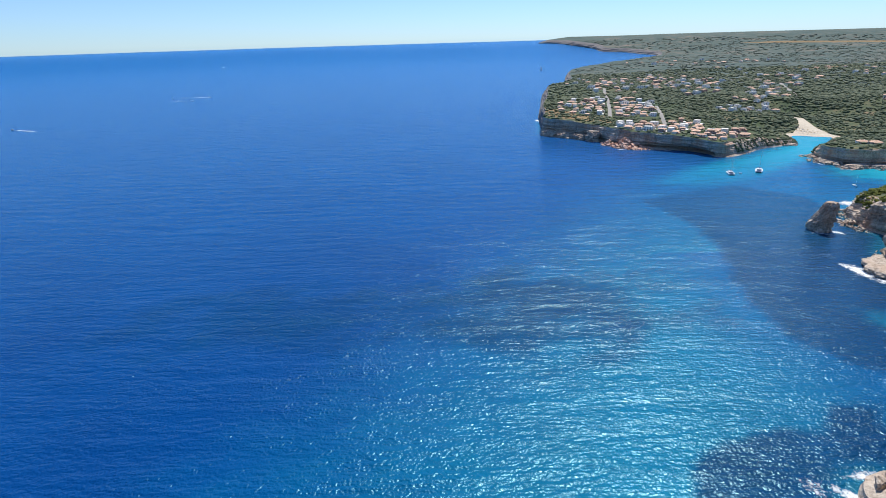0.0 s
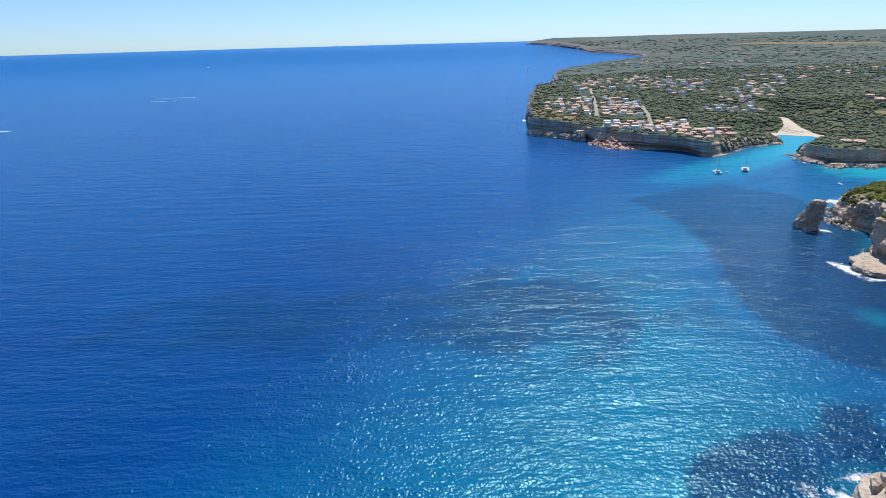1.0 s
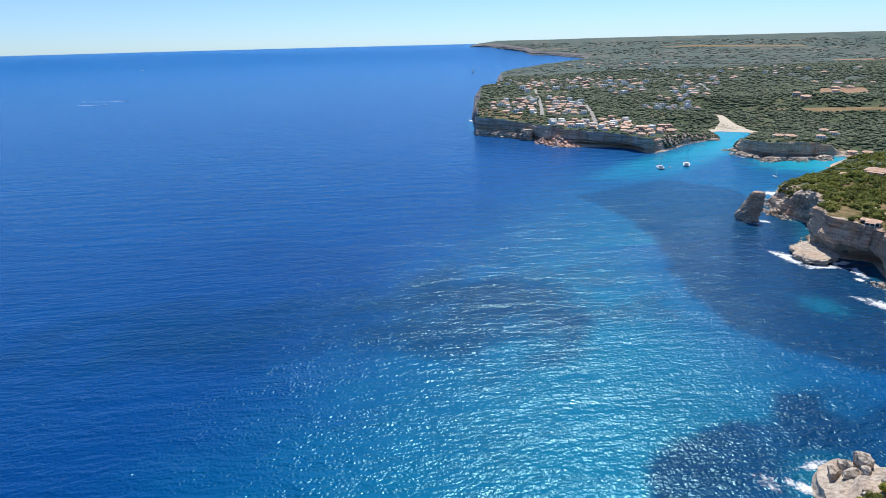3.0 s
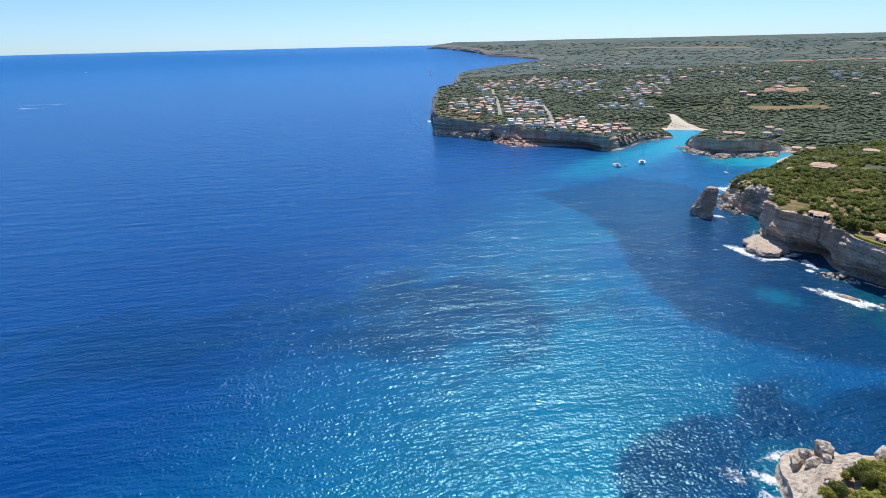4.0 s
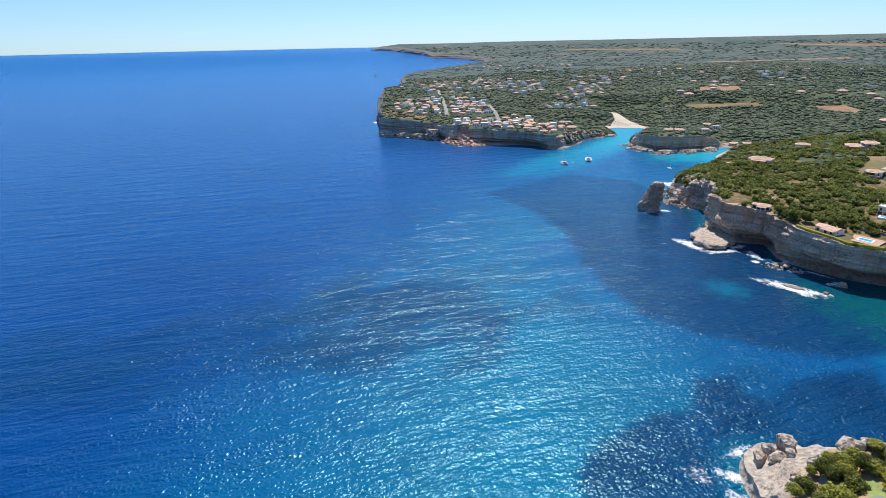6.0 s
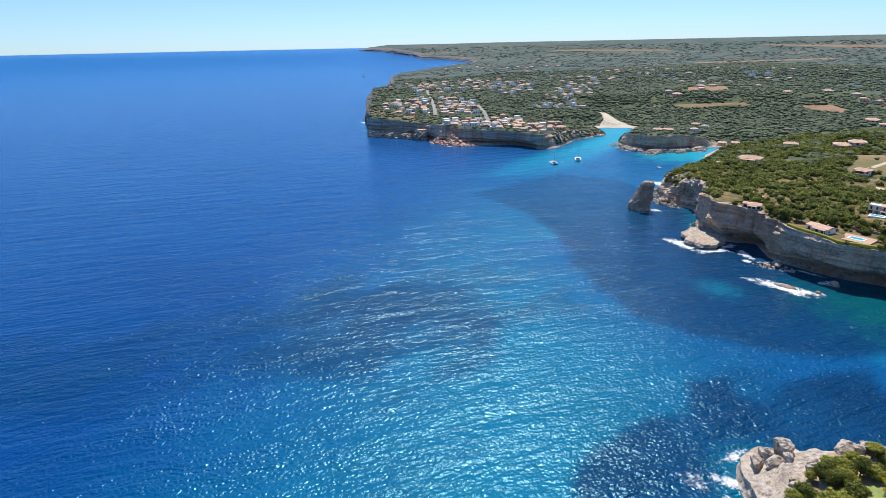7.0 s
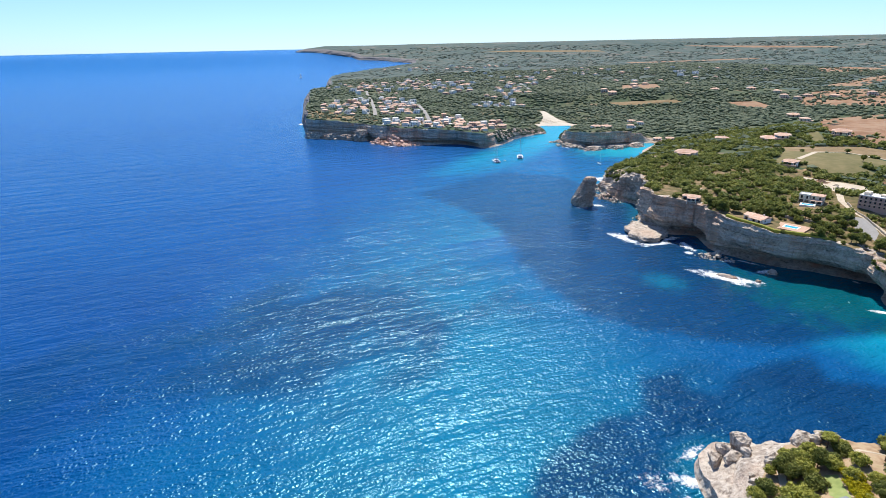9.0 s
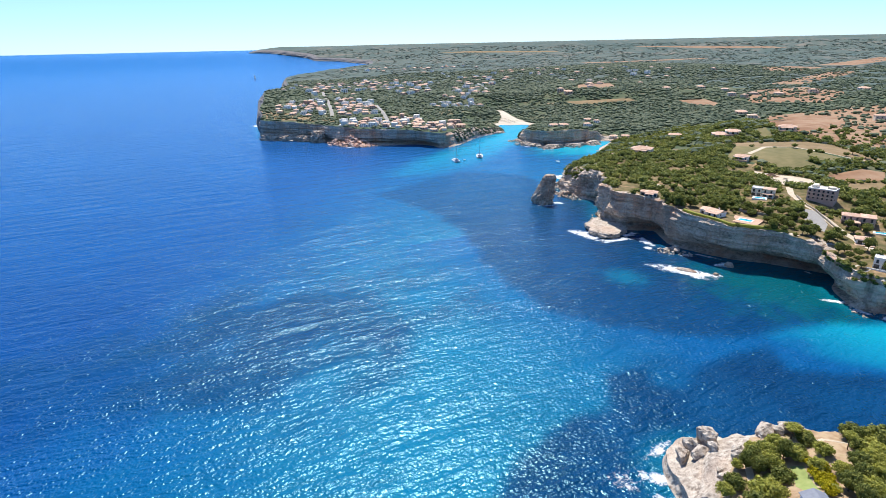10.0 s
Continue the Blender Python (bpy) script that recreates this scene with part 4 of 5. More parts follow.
for fx, fy, fa, fb, ft, fc in ((184.5, 170, 3.6, 9.5, 28, 0.12), (181, 224, 3.5, 8, 12, 0.08), (188, 211, 8, 2.4, -12, 0.02), (199, 213.5, 5, 1.6, 0, 0.0),
                               (197.5, 203, 2.2, 5.0, -18, 0.06), (192, 196, 1.6, 1.8, 0, 0.0), (202, 168, 2.6, 3.0, 0, 0.02), (204.5, 177, 0.9, 5.0, 20, -0.02), (198, 182.5, 3, 1.2, -20, -0.05),
                               (205, 273, 2.4, 3.0, 30, 0.0), (196.5, 272, 4.5, 1.2, -30, -0.12), (246, 324, 3.2, 6, -60, 0.05), (216, 287, 1.2, 3, 20, -0.1),
                               (205, 128, 1.4, 3, 40, 0.05), (204, 120, 1.4, 3.4, 0, 0.02), (206, 112, 1.4, 3, -20, 0.0), (222, 147, 0.8, 1.5, 0, -0.05),
                               (91.0, 98.6, 1.8, 3.2, 35, -0.06), (88.0, 92, 1.4, 3.6, 20, 0.0), (85.5, 101, 4.5, 6, 30, -0.34), (98, 104.5, 4, 1.2, 5, -0.12), (82, 88, 3, 6, 10, -0.28),
                               (112, 603, 3, 3, 0, -0.05), (142, 571, 5, 1.6, -40, -0.08), (172, 518, 9, 2, -30, 0.0), (188, 509, 8, 1.8, -25, 0.0), (205, 501, 6, 1.4, -30, -0.05),
                               (124, 712, 4, 9, 0, 0.0), (168, 512, 5, 2, 20, -0.1), (308, 408, 6, 1.6, -20, -0.15), (297, 430, 1.6, 5, 10, -0.15), (234, 462, 4, 1.2, 20, -0.15)):
    foam_patch("white surf breaking at the foot of the rocks" if fc > -0.02 else "thin streaks of foam beside rocks", fx, fy, fa, fb, ft, fx * 0.37 + fy, fc)


# ---- trees ----
def blob(seed, sub, squash=0.75, rough=0.5):
    bm = bmesh.new()
    bmesh.ops.create_icosphere(bm, subdivisions=sub, radius=1.0)
    for v in bm.verts:
        p = v.co.copy()
        k = 1 + rough * noise.noise(p * 1.5 + Vector((seed, 0, 0))) + rough * 0.6 * noise.noise(p * 4 + Vector((0, seed, 0)))
        v.co = Vector((p.x * k, p.y * k, (p.z * squash * k + squash * 0.72)))
    bm.verts.ensure_lookup_table()
    vs = np.array([v.co for v in bm.verts])
    fs = np.array([[v.index for v in f.verts] for f in bm.faces])
    bm.free()
    return vs, fs


def leaf_cloud(seed, clumps, leaves, size, flat=0.6, low=0.35, spread=0.26):
    """A crown one metre in radius: clumps of small leaf sprays on an uneven dome, with gaps between the clumps."""
    rng = np.random.default_rng(seed)
    vs, tone = [], []
    for _ in range(clumps):
        d = rng.normal(size=3)
        d /= np.linalg.norm(d)
        d[2] = abs(d[2]) * 0.9 - 0.15
        c = d * rng.uniform(0.45, 0.86) * np.array((1, 1, flat)) + (0, 0, low)
        t = rng.uniform(0, 1)
        for _ in range(leaves):
            e = rng.normal(size=3)
            e /= np.linalg.norm(e)
            p = c + e * spread * rng.uniform(0.5, 1.1) * np.array((1, 1, 0.7))
            u = np.cross(e + rng.normal(size=3) * 0.5, (0.1, 0.2, 1.0))
            u /= np.linalg.norm(u) + 1e-9
            w = np.cross(e, u)
            s = size * rng.uniform(0.7, 1.3)
            vs += [p - u * s, p + w * s * 0.8 - u * 0.2 * s, p + u * s, p - w * s * 0.8 + u * 0.2 * s]
            # tone varies at random; up-facing sprays are lighter, top light painted into the colour
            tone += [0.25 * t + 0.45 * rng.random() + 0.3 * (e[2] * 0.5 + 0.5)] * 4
    vs = np.array(vs)
    return vs, np.arange(len(vs)).reshape(-1, 4), np.array(tone)


def tree(name, label, seed, tall, crown_r, mat=LEAF, clumps=46, leaves=20, leaf=0.055, flat=0.6, bare=0.45, category="tree"):
    """One tree at the origin: a tapered trunk with limbs, and a crown of leaf sprays."""
    rng = random.Random(seed)
    top = new(name)
    bm = bmesh.new()
    bend = Vector((rng.uniform(-0.3, 0.3), rng.uniform(-0.3, 0.3), tall * bare))
    rod(bm, (0, 0, -0.4), bend * 0.55, 0.055 * crown_r + 0.04, 0.05 * crown_r + 0.02, 7)
    rod(bm, bend * 0.53, bend, 0.05 * crown_r + 0.02, 0.035 * crown_r + 0.02, 7)
    for k in range(5):
        a = rng.uniform(0, 6.28)
        rod(bm, bend * rng.uniform(0.8, 1.0), bend + Vector((math.cos(a) * crown_r * 0.6, math.sin(a) * crown_r * 0.6, tall * (1 - bare) * rng.uniform(0.3, 0.7))),
            0.03 * crown_r + 0.01, 0.01 * crown_r, 5)
    part("trunk", bm, BARK, top, "grey-brown bark")
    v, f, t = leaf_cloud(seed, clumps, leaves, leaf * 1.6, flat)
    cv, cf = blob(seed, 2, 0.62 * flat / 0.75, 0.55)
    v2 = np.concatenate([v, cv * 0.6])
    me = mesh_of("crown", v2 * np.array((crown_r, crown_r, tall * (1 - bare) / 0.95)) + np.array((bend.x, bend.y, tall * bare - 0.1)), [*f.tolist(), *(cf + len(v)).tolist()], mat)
    # the core's low tone paints the shaded inside of the crown
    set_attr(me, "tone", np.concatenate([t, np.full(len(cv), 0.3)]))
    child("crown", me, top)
    return tagged(top, label, category)


BLOCKED = []


def free_of_patches(x, y):
    ok = np.ones(len(x), bool)
    for m, poly in FIELDS + ROADS:
        p = np.array(poly)
        box_ok = (x > p[:, 0].min() - 3) & (x < p[:, 0].max() + 3) & (y > p[:, 1].min() - 3) & (y < p[:, 1].max() + 3)
        if box_ok.any():
            hit = depth_in(poly, x[box_ok], y[box_ok]) > -1.2
            ok[np.where(box_ok)[0][hit]] = False
    for bx, by, r in BLOCKED:
        ok &= np.hypot(x - bx, y - by) > r
    return ok



# ---- houses ----
def opening(w, h, shutter=None):
    """A window at the origin of a wall that faces -y: frame, glass set back in it, and a sill."""
    bm = bmesh.new()
    t = 0.09
    for x0, x1, z0, z1 in ((-w / 2, w / 2, h - t, h), (-w / 2, w / 2, 0, t), (-w / 2, -w / 2 + t, t, h - t), (w / 2 - t, w / 2, t, h - t)):
        box(bm, x0, x1, -0.07, 0.12, z0, z1)
    frame_me = bpy.data.meshes.new("window")
    bm.to_mesh(frame_me)
    bm.free()
    frame_me.materials.append(shutter or WOOD)
    bm = boxed(-w / 2 + t, w / 2 - t, -0.02, 0.02, t, h - t)
    pane_me = bpy.data.meshes.new("pane")
    bm.to_mesh(pane_me)
    bm.free()
    pane_me.materials.append(GLASS)
    return frame_me, pane_me


def far_opening(w, h):
    """A window of the town in one mesh: frame and glass."""
    bm = bmesh.new()
    t = 0.09
    for x0, x1, z0, z1 in ((-w / 2, w / 2, h - t, h), (-w / 2, w / 2, 0, t), (-w / 2, -w / 2 + t, t, h - t), (w / 2 - t, w / 2, t, h - t)):
        box(bm, x0, x1, -0.07, 0.12, z0, z1)
    n = len(bm.faces)
    box(bm, -w / 2 + t, w / 2 - t, -0.02, 0.02, t, h - t)
    bm.faces.ensure_lookup_table()
    for f in bm.faces[n:]:
        f.material_index = 1
    me = bpy.data.meshes.new("window")
    bm.to_mesh(me)
    bm.free()
    me.materials.append(WOOD)
    me.materials.append(GLASS)
    return me


FAR_WINDOWS = {k: far_opening(*v) for k, v in {"small": (0.8, 0.9), "tall": (0.9, 1.7), "wide": (1.7, 1.8)}.items()}
FAR = False
WINDOWS = {k: opening(*v) for k, v in {"small": (1.1, 1.2), "tall": (1.2, 2.1), "wide": (2.4, 2.1)}.items()}


def put_window(parent, kind, x, y, z, turn, name="window"):
    if FAR:
        return child(name, FAR_WINDOWS[kind], parent, m=pose(x, y, z, 0, 0, turn))
    f, p = WINDOWS[kind]
    w = child(name, f, parent, m=pose(x, y, z, 0, 0, turn))
    child("pane", p, w)
    return w


def hip_roof(w, d, z, rise, over=0.45, thick=0.16, gable=False):
    """A low tiled roof over a w by d block: slopes, a ridge, and eaves with thickness."""
    bm = bmesh.new()
    a, b = w / 2 + over, d / 2 + over
    run = 0 if gable else min(a, b)
    ridge = [(-a + run, 0), (a - run, 0)] if a >= b else [(0, -b + run), (0, b - run)]
    low = [bm.verts.new((x, y, z)) for x, y in ((-a, -b), (a, -b), (a, b), (-a, b))]
    lip = [bm.verts.new((v.co.x, v.co.y, z + thick)) for v in low]
    top = [bm.verts.new((x, y, z + thick + rise)) for x, y in ridge]
    bm.faces.new(low[::-1])
    for i in range(4):
        bm.faces.new((low[i], low[(i + 1) % 4], lip[(i + 1) % 4], lip[i]))
    if a >= b:
        bm.faces.new((lip[0], lip[1], top[1], top[0]))
        bm.faces.new((lip[1], lip[2], top[1]))
        bm.faces.new((lip[2], lip[3], top[0], top[1]))
        bm.faces.new((lip[3], lip[0], top[0]))
    else:
        bm.faces.new((lip[0], lip[1], top[0]))
        bm.faces.new((lip[1], lip[2], top[1], top[0]))
        bm.faces.new((lip[2], lip[3], top[1]))
        bm.faces.new((lip[3], lip[0], top[0], top[1]))
    return bm


def flat_roof(w, d, z):
    """A flat roof with a parapet round it."""
    bm = boxed(-w / 2 + 0.2, w / 2 - 0.2, -d / 2 + 0.2, d / 2 - 0.2, z - 0.05, z + 0.12)
    for x0, x1, y0, y1 in ((-w / 2 - 0.05, w / 2 + 0.05, -d / 2 - 0.05, -d / 2 + 0.2), (-w / 2 - 0.05, w / 2 + 0.05, d / 2 - 0.2, d / 2 + 0.05),
                           (-w / 2 - 0.05, -w / 2 + 0.2, -d / 2 + 0.2, d / 2 - 0.2), (w / 2 - 0.2, w / 2 + 0.05, -d / 2 + 0.2, d / 2 - 0.2)):
        box(bm, x0, x1, y0, y1, z - 0.05, z + 0.55)
    return bm


def block(top, w, d, storeys, wall_mat, roof, x=0.0, y=0.0, roof_mat=TILE, windows=(3, 2), first="wide", gable=False, rise=None, storey=2.8, base=3.0):
    """One block of a house under the thing top: wall, roof and its windows on all four sides."""
    h = storeys * storey
    m = pose(x, y, 0)
    wall = part("wall", boxed(-w / 2, w / 2, -d / 2, d / 2, -base, h - 0.02), wall_mat, top)
    wall.matrix_basis = m
    bm = flat_roof(w, d, h) if roof == "flat" else hip_roof(w, d, h, rise or min(w, d) * 0.17, gable=gable)
    part("roof", bm, FLAT_ROOF if roof == "flat" and roof_mat is TILE else roof_mat, top).matrix_basis = m
    for s in range(storeys):
        for i in range(windows[0]):
            px = -w / 2 + w * (i + 0.5) / windows[0]
            kind = first if s == 0 else "tall"
            put_window(top, kind, x + px, y - d / 2, s * storey + (0.1 if kind != "small" else 1.0), 0)
            if i % 2 == 0 and not FAR:
                put_window(top, "small", x + px, y + d / 2, s * storey + 1.0, 180)
        for i in range(windows[1]):
            py = -d / 2 + d * (i + 0.5) / windows[1]
            put_window(top, "small", x - w / 2, y + py, s * storey + 1.0, -90)
            if i == 0 and s == 0:
                put_window(top, "small", x + w / 2, y + py, s * storey + 1.0, 90)


def terrace(top, x0, x1, y0, y1, mat=PAVING):
    part("terrace", boxed(x0, x1, y0, y1, -2.0, 0.1), mat, top, "paved terrace")


def chimney(top, x, y, z0, z1):
    bm = boxed(x - 0.3, x + 0.3, y - 0.3, y + 0.3, z0, z1)
    box(bm, x - 0.4, x + 0.4, y - 0.4, y + 0.4, z1 - 0.15, z1)
    part("chimney", bm, WHITE, top)


def porch(top, x0, x1, y0, y1, z, mat=TILE):
    """A lean-to roof on posts in front of a wall."""
    bm = bmesh.new()
    v = [bm.verts.new(p) for p in ((x0, y0, z - 0.5), (x1, y0, z - 0.5), (x1, y1, z), (x0, y1, z))]
    f = bm.faces.new(v)
    r = bmesh.ops.extrude_face_region(bm, geom=[f])
    bmesh.ops.translate(bm, vec=(0, 0, 0.16), verts=[q for q in r["geom"] if isinstance(q, bmesh.types.BMVert)])
    bmesh.ops.recalc_face_normals(bm, faces=bm.faces)
    part("porch_roof", bm, mat, top)
    n = 2 if FAR else max(2, int((x1 - x0) / 2.6) + 1)
    for i in range(n):
        px = x0 + 0.25 + (x1 - x0 - 0.5) * i / (n - 1)
        part("post", boxed(px - 0.14, px + 0.14, y0 + 0.1, y0 + 0.38, -2, z - 0.5), WHITE, top)


def house_kinds():
    """The kinds of house in the town, built once far out of the way and then copied."""
    kinds = []
    for i, (w, d, st, wm, rf, lb) in enumerate((
            (13, 9, 1, WHITE, "hip", "white single-storey house with a terracotta tile roof"),
            (11, 9, 2, WHITE, "hip", "white two-storey house with a terracotta hip roof"),
            (12, 9, 2, CREAM, "hip", "cream two-storey villa with a terracotta hip roof"),
            (12, 9, 2, WHITE, "flat", "white cubic two-storey villa with a flat roof"),
            (14, 10, 1, CREAM, "hip", "cream bungalow with a low tiled roof"),
            (10, 8, 2, PINK, "hip", "pinkish two-storey house with a tiled roof"))):
        top = new("house")
        block(top, w, d, st, wm, rf, windows=(3, 1))
        if i in (0, 2, 4):
            porch(top, -w * 0.35, w * 0.35, -d / 2 - 2.6, -d / 2, 2.7)
        if i in (1, 2, 5):
            block(top, w * 0.5, d * 0.6, 1, wm, "hip" if i != 1 else "flat", x=w * 0.55, y=1.0, windows=(1, 1))
        if i == 3:
            block(top, w * 0.5, d * 0.6, 1, wm, "flat", x=-w * 0.5, y=-1.5, windows=(1, 1))
        if rf == "hip":
            chimney(top, w * 0.2, d * 0.15, st * 2.8, st * 2.8 + 2.0)
        terrace(top, -w * 0.5, w * 0.5, -d / 2 - 4.5, -d / 2 - 0.003, FLAT_ROOF if i % 2 else PAVING)
        kinds.append(tagged(top, lb, "house", "houses of the coastal town"))
    return kinds


def house_at(ob, x, y, turn, grow=1.0):
    m = Matrix.LocRotScale((x, y, ground_z(x, y) + 0.7), Euler((0, 0, radians(turn))), (grow, grow, grow))
    BLOCKED.append((x, y, 10.5 * grow))
    return m


FAR = True
KINDS = house_kinds()
FAR = False
used = set()


def place_house(kind, x, y, turn, grow=1.0):
    x, y = plan(x, y)
    m = house_at(KINDS[kind], x, y, turn, grow)
    if kind not in used:
        used.add(kind)
        KINDS[kind].matrix_basis = m
    else:
        copy_thing(KINDS[kind], m)


def town():
    """Clusters of houses along the streets of the headland and further inland: centre, half sizes, turn of the streets, count."""
    rng = random.Random(12)
    spots = []
    rim2 = RIM[::2, :2]
    town_land = np.concatenate([RIM[::3, :2], [(4870, 3000), (4870, -300)]])
    streets = [np.array(p) for _, p in ROADS[2:]]

    def ok(x, y, gap):
        for poly in streets:
            if float(edge_distance(poly, np.array([x]), np.array([y]))[0]) < 9:
                return False
        return all(math.hypot(x - a, y - b) > gap for a, b in spots)

    # quarters: centre, half of the long side towards the north-east, half width, turn of the streets, houses
    for cx, cy, dx, dy, half, turn, count in (
            (190, 531, 10, 29, 20, -34, 17), (227, 527, 17, 43, 16, -30, 22), (252, 490, 19, 40, 17, -25, 20), (161, 690, 14, 61, 17, -18, 16), (204, 679, 23, 79, 27, -14, 40),
            (233, 658, 20, 61, 18, -14, 18), (262, 1047, 32, 132, 36, -12, 14), (300, 988, 47, 158, 28, -12, 24), (396, 1030, 61, 162, 42, -10, 36), (441, 956, 76, 169, 31, 20, 19),
            (382, 718, 24, 46, 27, 25, 18), (458, 793, 87, 160, 31, 25, 16), (593, 1013, 72, 126, 35, 20, 16)):
        n = tries = 0
        while n < count and tries < 500:
            tries += 1
            p, q = rng.uniform(-1, 1), rng.uniform(-1, 1)
            ux, uy = cx + dx * p + half * q, cy + dy * p - 0.22 * half * q
            x, y = plan(ux, uy)
            if not inside(town_land, np.array([x]), np.array([y]))[0]:
                continue
            if float(edge_distance(rim2, np.array([x]), np.array([y]), False)[0]) < 12 or not ok(x, y, 14.5 if cy < 760 else 19):
                continue
            spots.append((x, y))
            n += 1
            place_house(rng.choice((0, 0, 1, 2, 3, 3, 3, 4, 4, 5)), ux, uy, turn + rng.choice((0, 0, 90, -90)) + rng.uniform(-8, 8), rng.uniform(0.75, 1.05) if cy < 760 else rng.uniform(0.95, 1.35))
    # loose hamlets inland
    for cx, cy, a, b, turn, count in ((760, 1120, 120, 120, 10, 12), (594, 1467, 60, 180, 0, 6), (790, 1450, 180, 330, 0, 22), (800, 860, 90, 60, 20, 8), (640, 700, 60, 40, 20, 4),
                                      (950, 1000, 150, 120, 10, 10), (700, 540, 50, 30, 20, 4)):
        n = 0
        while n < count:
            ux, uy = cx + a * rng.uniform(-1.2, 1.2), cy + b * rng.uniform(-1.2, 1.2)
            x, y = plan(ux, uy)
            if ok(x, y, 34):
                spots.append((x, y))
                n += 1
                place_house(rng.choice((0, 1, 2, 3, 4, 4)), ux, uy, turn + rng.uniform(-40, 40), rng.uniform(0.9, 1.4))


town()

# single houses along the villa cliff and inland
for hk, hx, hy, ht, hg in ((4, 278, 285, -60, 0.95), (2, 378, 346, -50, 1.0), (0, 382, 300, -50, 0.9), (4, 375, 305, -45, 0.8), (4, 411, 279, -60, 0.9), (0, 303, 236, -70, 0.7),
                           (2, 680, 521, -40, 0.9), (2, 811, 496, -40, 1.0), (4, 906, 482, -40, 1.1), (2, 579, 301, -50, 1.0), (0, 345, 455, -20, 0.75), (4, 350, 447, -15, 0.7),
                           (1, 378, 447, -30, 0.75), (0, 376, 410, -50, 0.6), (4, 384, 404, -50, 0.55), (2, 530, 676, -30, 0.9), (4, 527, 655, -30, 0.9), (1, 410, 470, -30, 0.7),
                           (0, 430, 505, -30, 0.7), (4, 300, 330, -60, 0.5), (0, 640, 590, -40, 0.9), (4, 720, 600, -40, 0.9), (2, 520, 380, -50, 0.9), (4, 560, 420, -50, 0.9)):
    place_house(hk, hx, hy, ht, hg * 1.5)


def single(name, label, x, y, turn, category="house"):
    top = new(name)
    x, y = plan(x, y)
    top.matrix_basis = pose(x, y, ground_z(x, y) + 0.15, 0, 0, turn)
    BLOCKED.append((x, y, 10.5))
    return tagged(top, label, category)


# the white house at the cliff edge; its long front faces the sea
h1 = single("villa", "long white seafront villa with a low terracotta roof", 209.5, 181.0, -88)
block(h1, 14.5, 8, 1, WHITE, "hip", windows=(3, 2), first="wide", gable=True, rise=1.2, storey=3.1)
porch(h1, -2.5, 7.2, -6.6, -4, 3.1)
part("garden_wall", boxed(-8, 9, -8.4, -8.0, -2.5, 0.5), STONE_WALL, h1)
chimney(h1, 3, 2, 3.1, 5.0)
BLOCKED += [(*plan(x, y), r) for x, y, r in ((211, 175, 14), (206, 185, 11), (214, 170, 14), (207, 178, 11), (215, 166, 9))]


def pool(label, x, y, turn, a, b, deck, lift=0.25, oval=False):
    """A pool let into a raised deck: deck, pale rim, and water a hand below the rim."""
    top = single("swimming_pool", label, x, y, turn, "pool")
    top.location.z += lift
    bm = bmesh.new()
    box(bm, -a - deck, a + deck, -b - deck, -b, -2.5, 0.1)
    box(bm, -a - deck, a + deck, b, b + deck, -2.5, 0.1)
    box(bm, -a - deck, -a, -b, b, -2.5, 0.1)
    box(bm, a, a + deck, -b, b, -2.5, 0.1)
    part("deck", bm, PAVING if deck > 1.5 else WHITE, top)
    bm = bmesh.new()
    for x0, x1, y0, y1 in ((-a - 0.9, a + 0.9, -b - 0.9, -b + 0.05), (-a - 0.9, a + 0.9, b - 0.05, b + 0.9), (-a - 0.9, -a + 0.05, -b + 0.05, b - 0.05), (a - 0.05, a + 0.9, -b + 0.05, b - 0.05)):
        box(bm, x0, x1, y0, y1, 0.1, 0.22)
    part("rim", bm, WHITE, top, "white pool rim")
    part("water", boxed(-a, a, -b, b, -1.5, 0.05), POOL, top, "turquoise water")
    return top


pool("turquoise pool on a red paved terrace by the cliff edge", 214.5, 170.0, -72, 3.8, 2.2, 5.6)
pool("small turquoise pool beside a cream villa", 244, 184.5, -60, 3.6, 2.0, 1.2)
pool("long turquoise pool beside a pink villa", 247, 136.5, -62, 5.2, 2.3, 1.2)

h2 = single("villa", "cream villa with terracotta roofs among pines", 207, 211, -55)
block(h2, 8.5, 7, 1, CREAM, "hip", windows=(3, 2), rise=1.4)
porch(h2, -4, 2.4, -6.2, -3.5, 2.7)
block(h2, 4, 5, 1, CREAM, "hip", x=-5.9, y=1.0, windows=(1, 1), rise=0.9)

h3 = single("villa", "cream two-storey villa with flat tiled roofs and a covered terrace", 250, 187, -66)
block(h3, 8, 7.5, 2, CREAM, "hip", x=3.6, windows=(2, 2), rise=0.9)
block(h3, 7, 7, 2, CREAM, "flat", x=-4.2, y=-0.6, windows=(2, 2))
porch(h3, 0, 7.6, -6.8, -3.75, 2.9)

hotel = single("apartment_block", "pinkish three-storey apartment block with flat roof terraces", 261.5, 168.5, -74, "building")
block(hotel, 17, 11, 3, PINK, "flat", windows=(6, 3), first="small", storey=2.7)
part("roof_house", boxed(-7, -3.5, -2, 4, 8.1, 10.2), CREAM, hotel, "stair head on the roof")
part("roof_house", boxed(2.5, 7, -1, 4, 8.1, 9.5), CREAM, hotel, "stair head on the roof")
for lv in (2.7, 5.4):
    part("balcony", boxed(-8.4, 8.4, -6.4, -5.503, lv - 0.15, lv + 0.02), CREAM, hotel)
    part("balustrade", boxed(-8.4, 8.4, -6.45, -6.3, lv + 0.02, lv + 0.9), PINK, hotel)
BLOCKED += [(*plan(x, y), r) for x, y, r in ((262, 164, 14), (263, 178, 13), (255, 171, 11))]

h4 = single("villa", "pink two-storey villa with several terracotta roofs", 248, 147.5, -62)
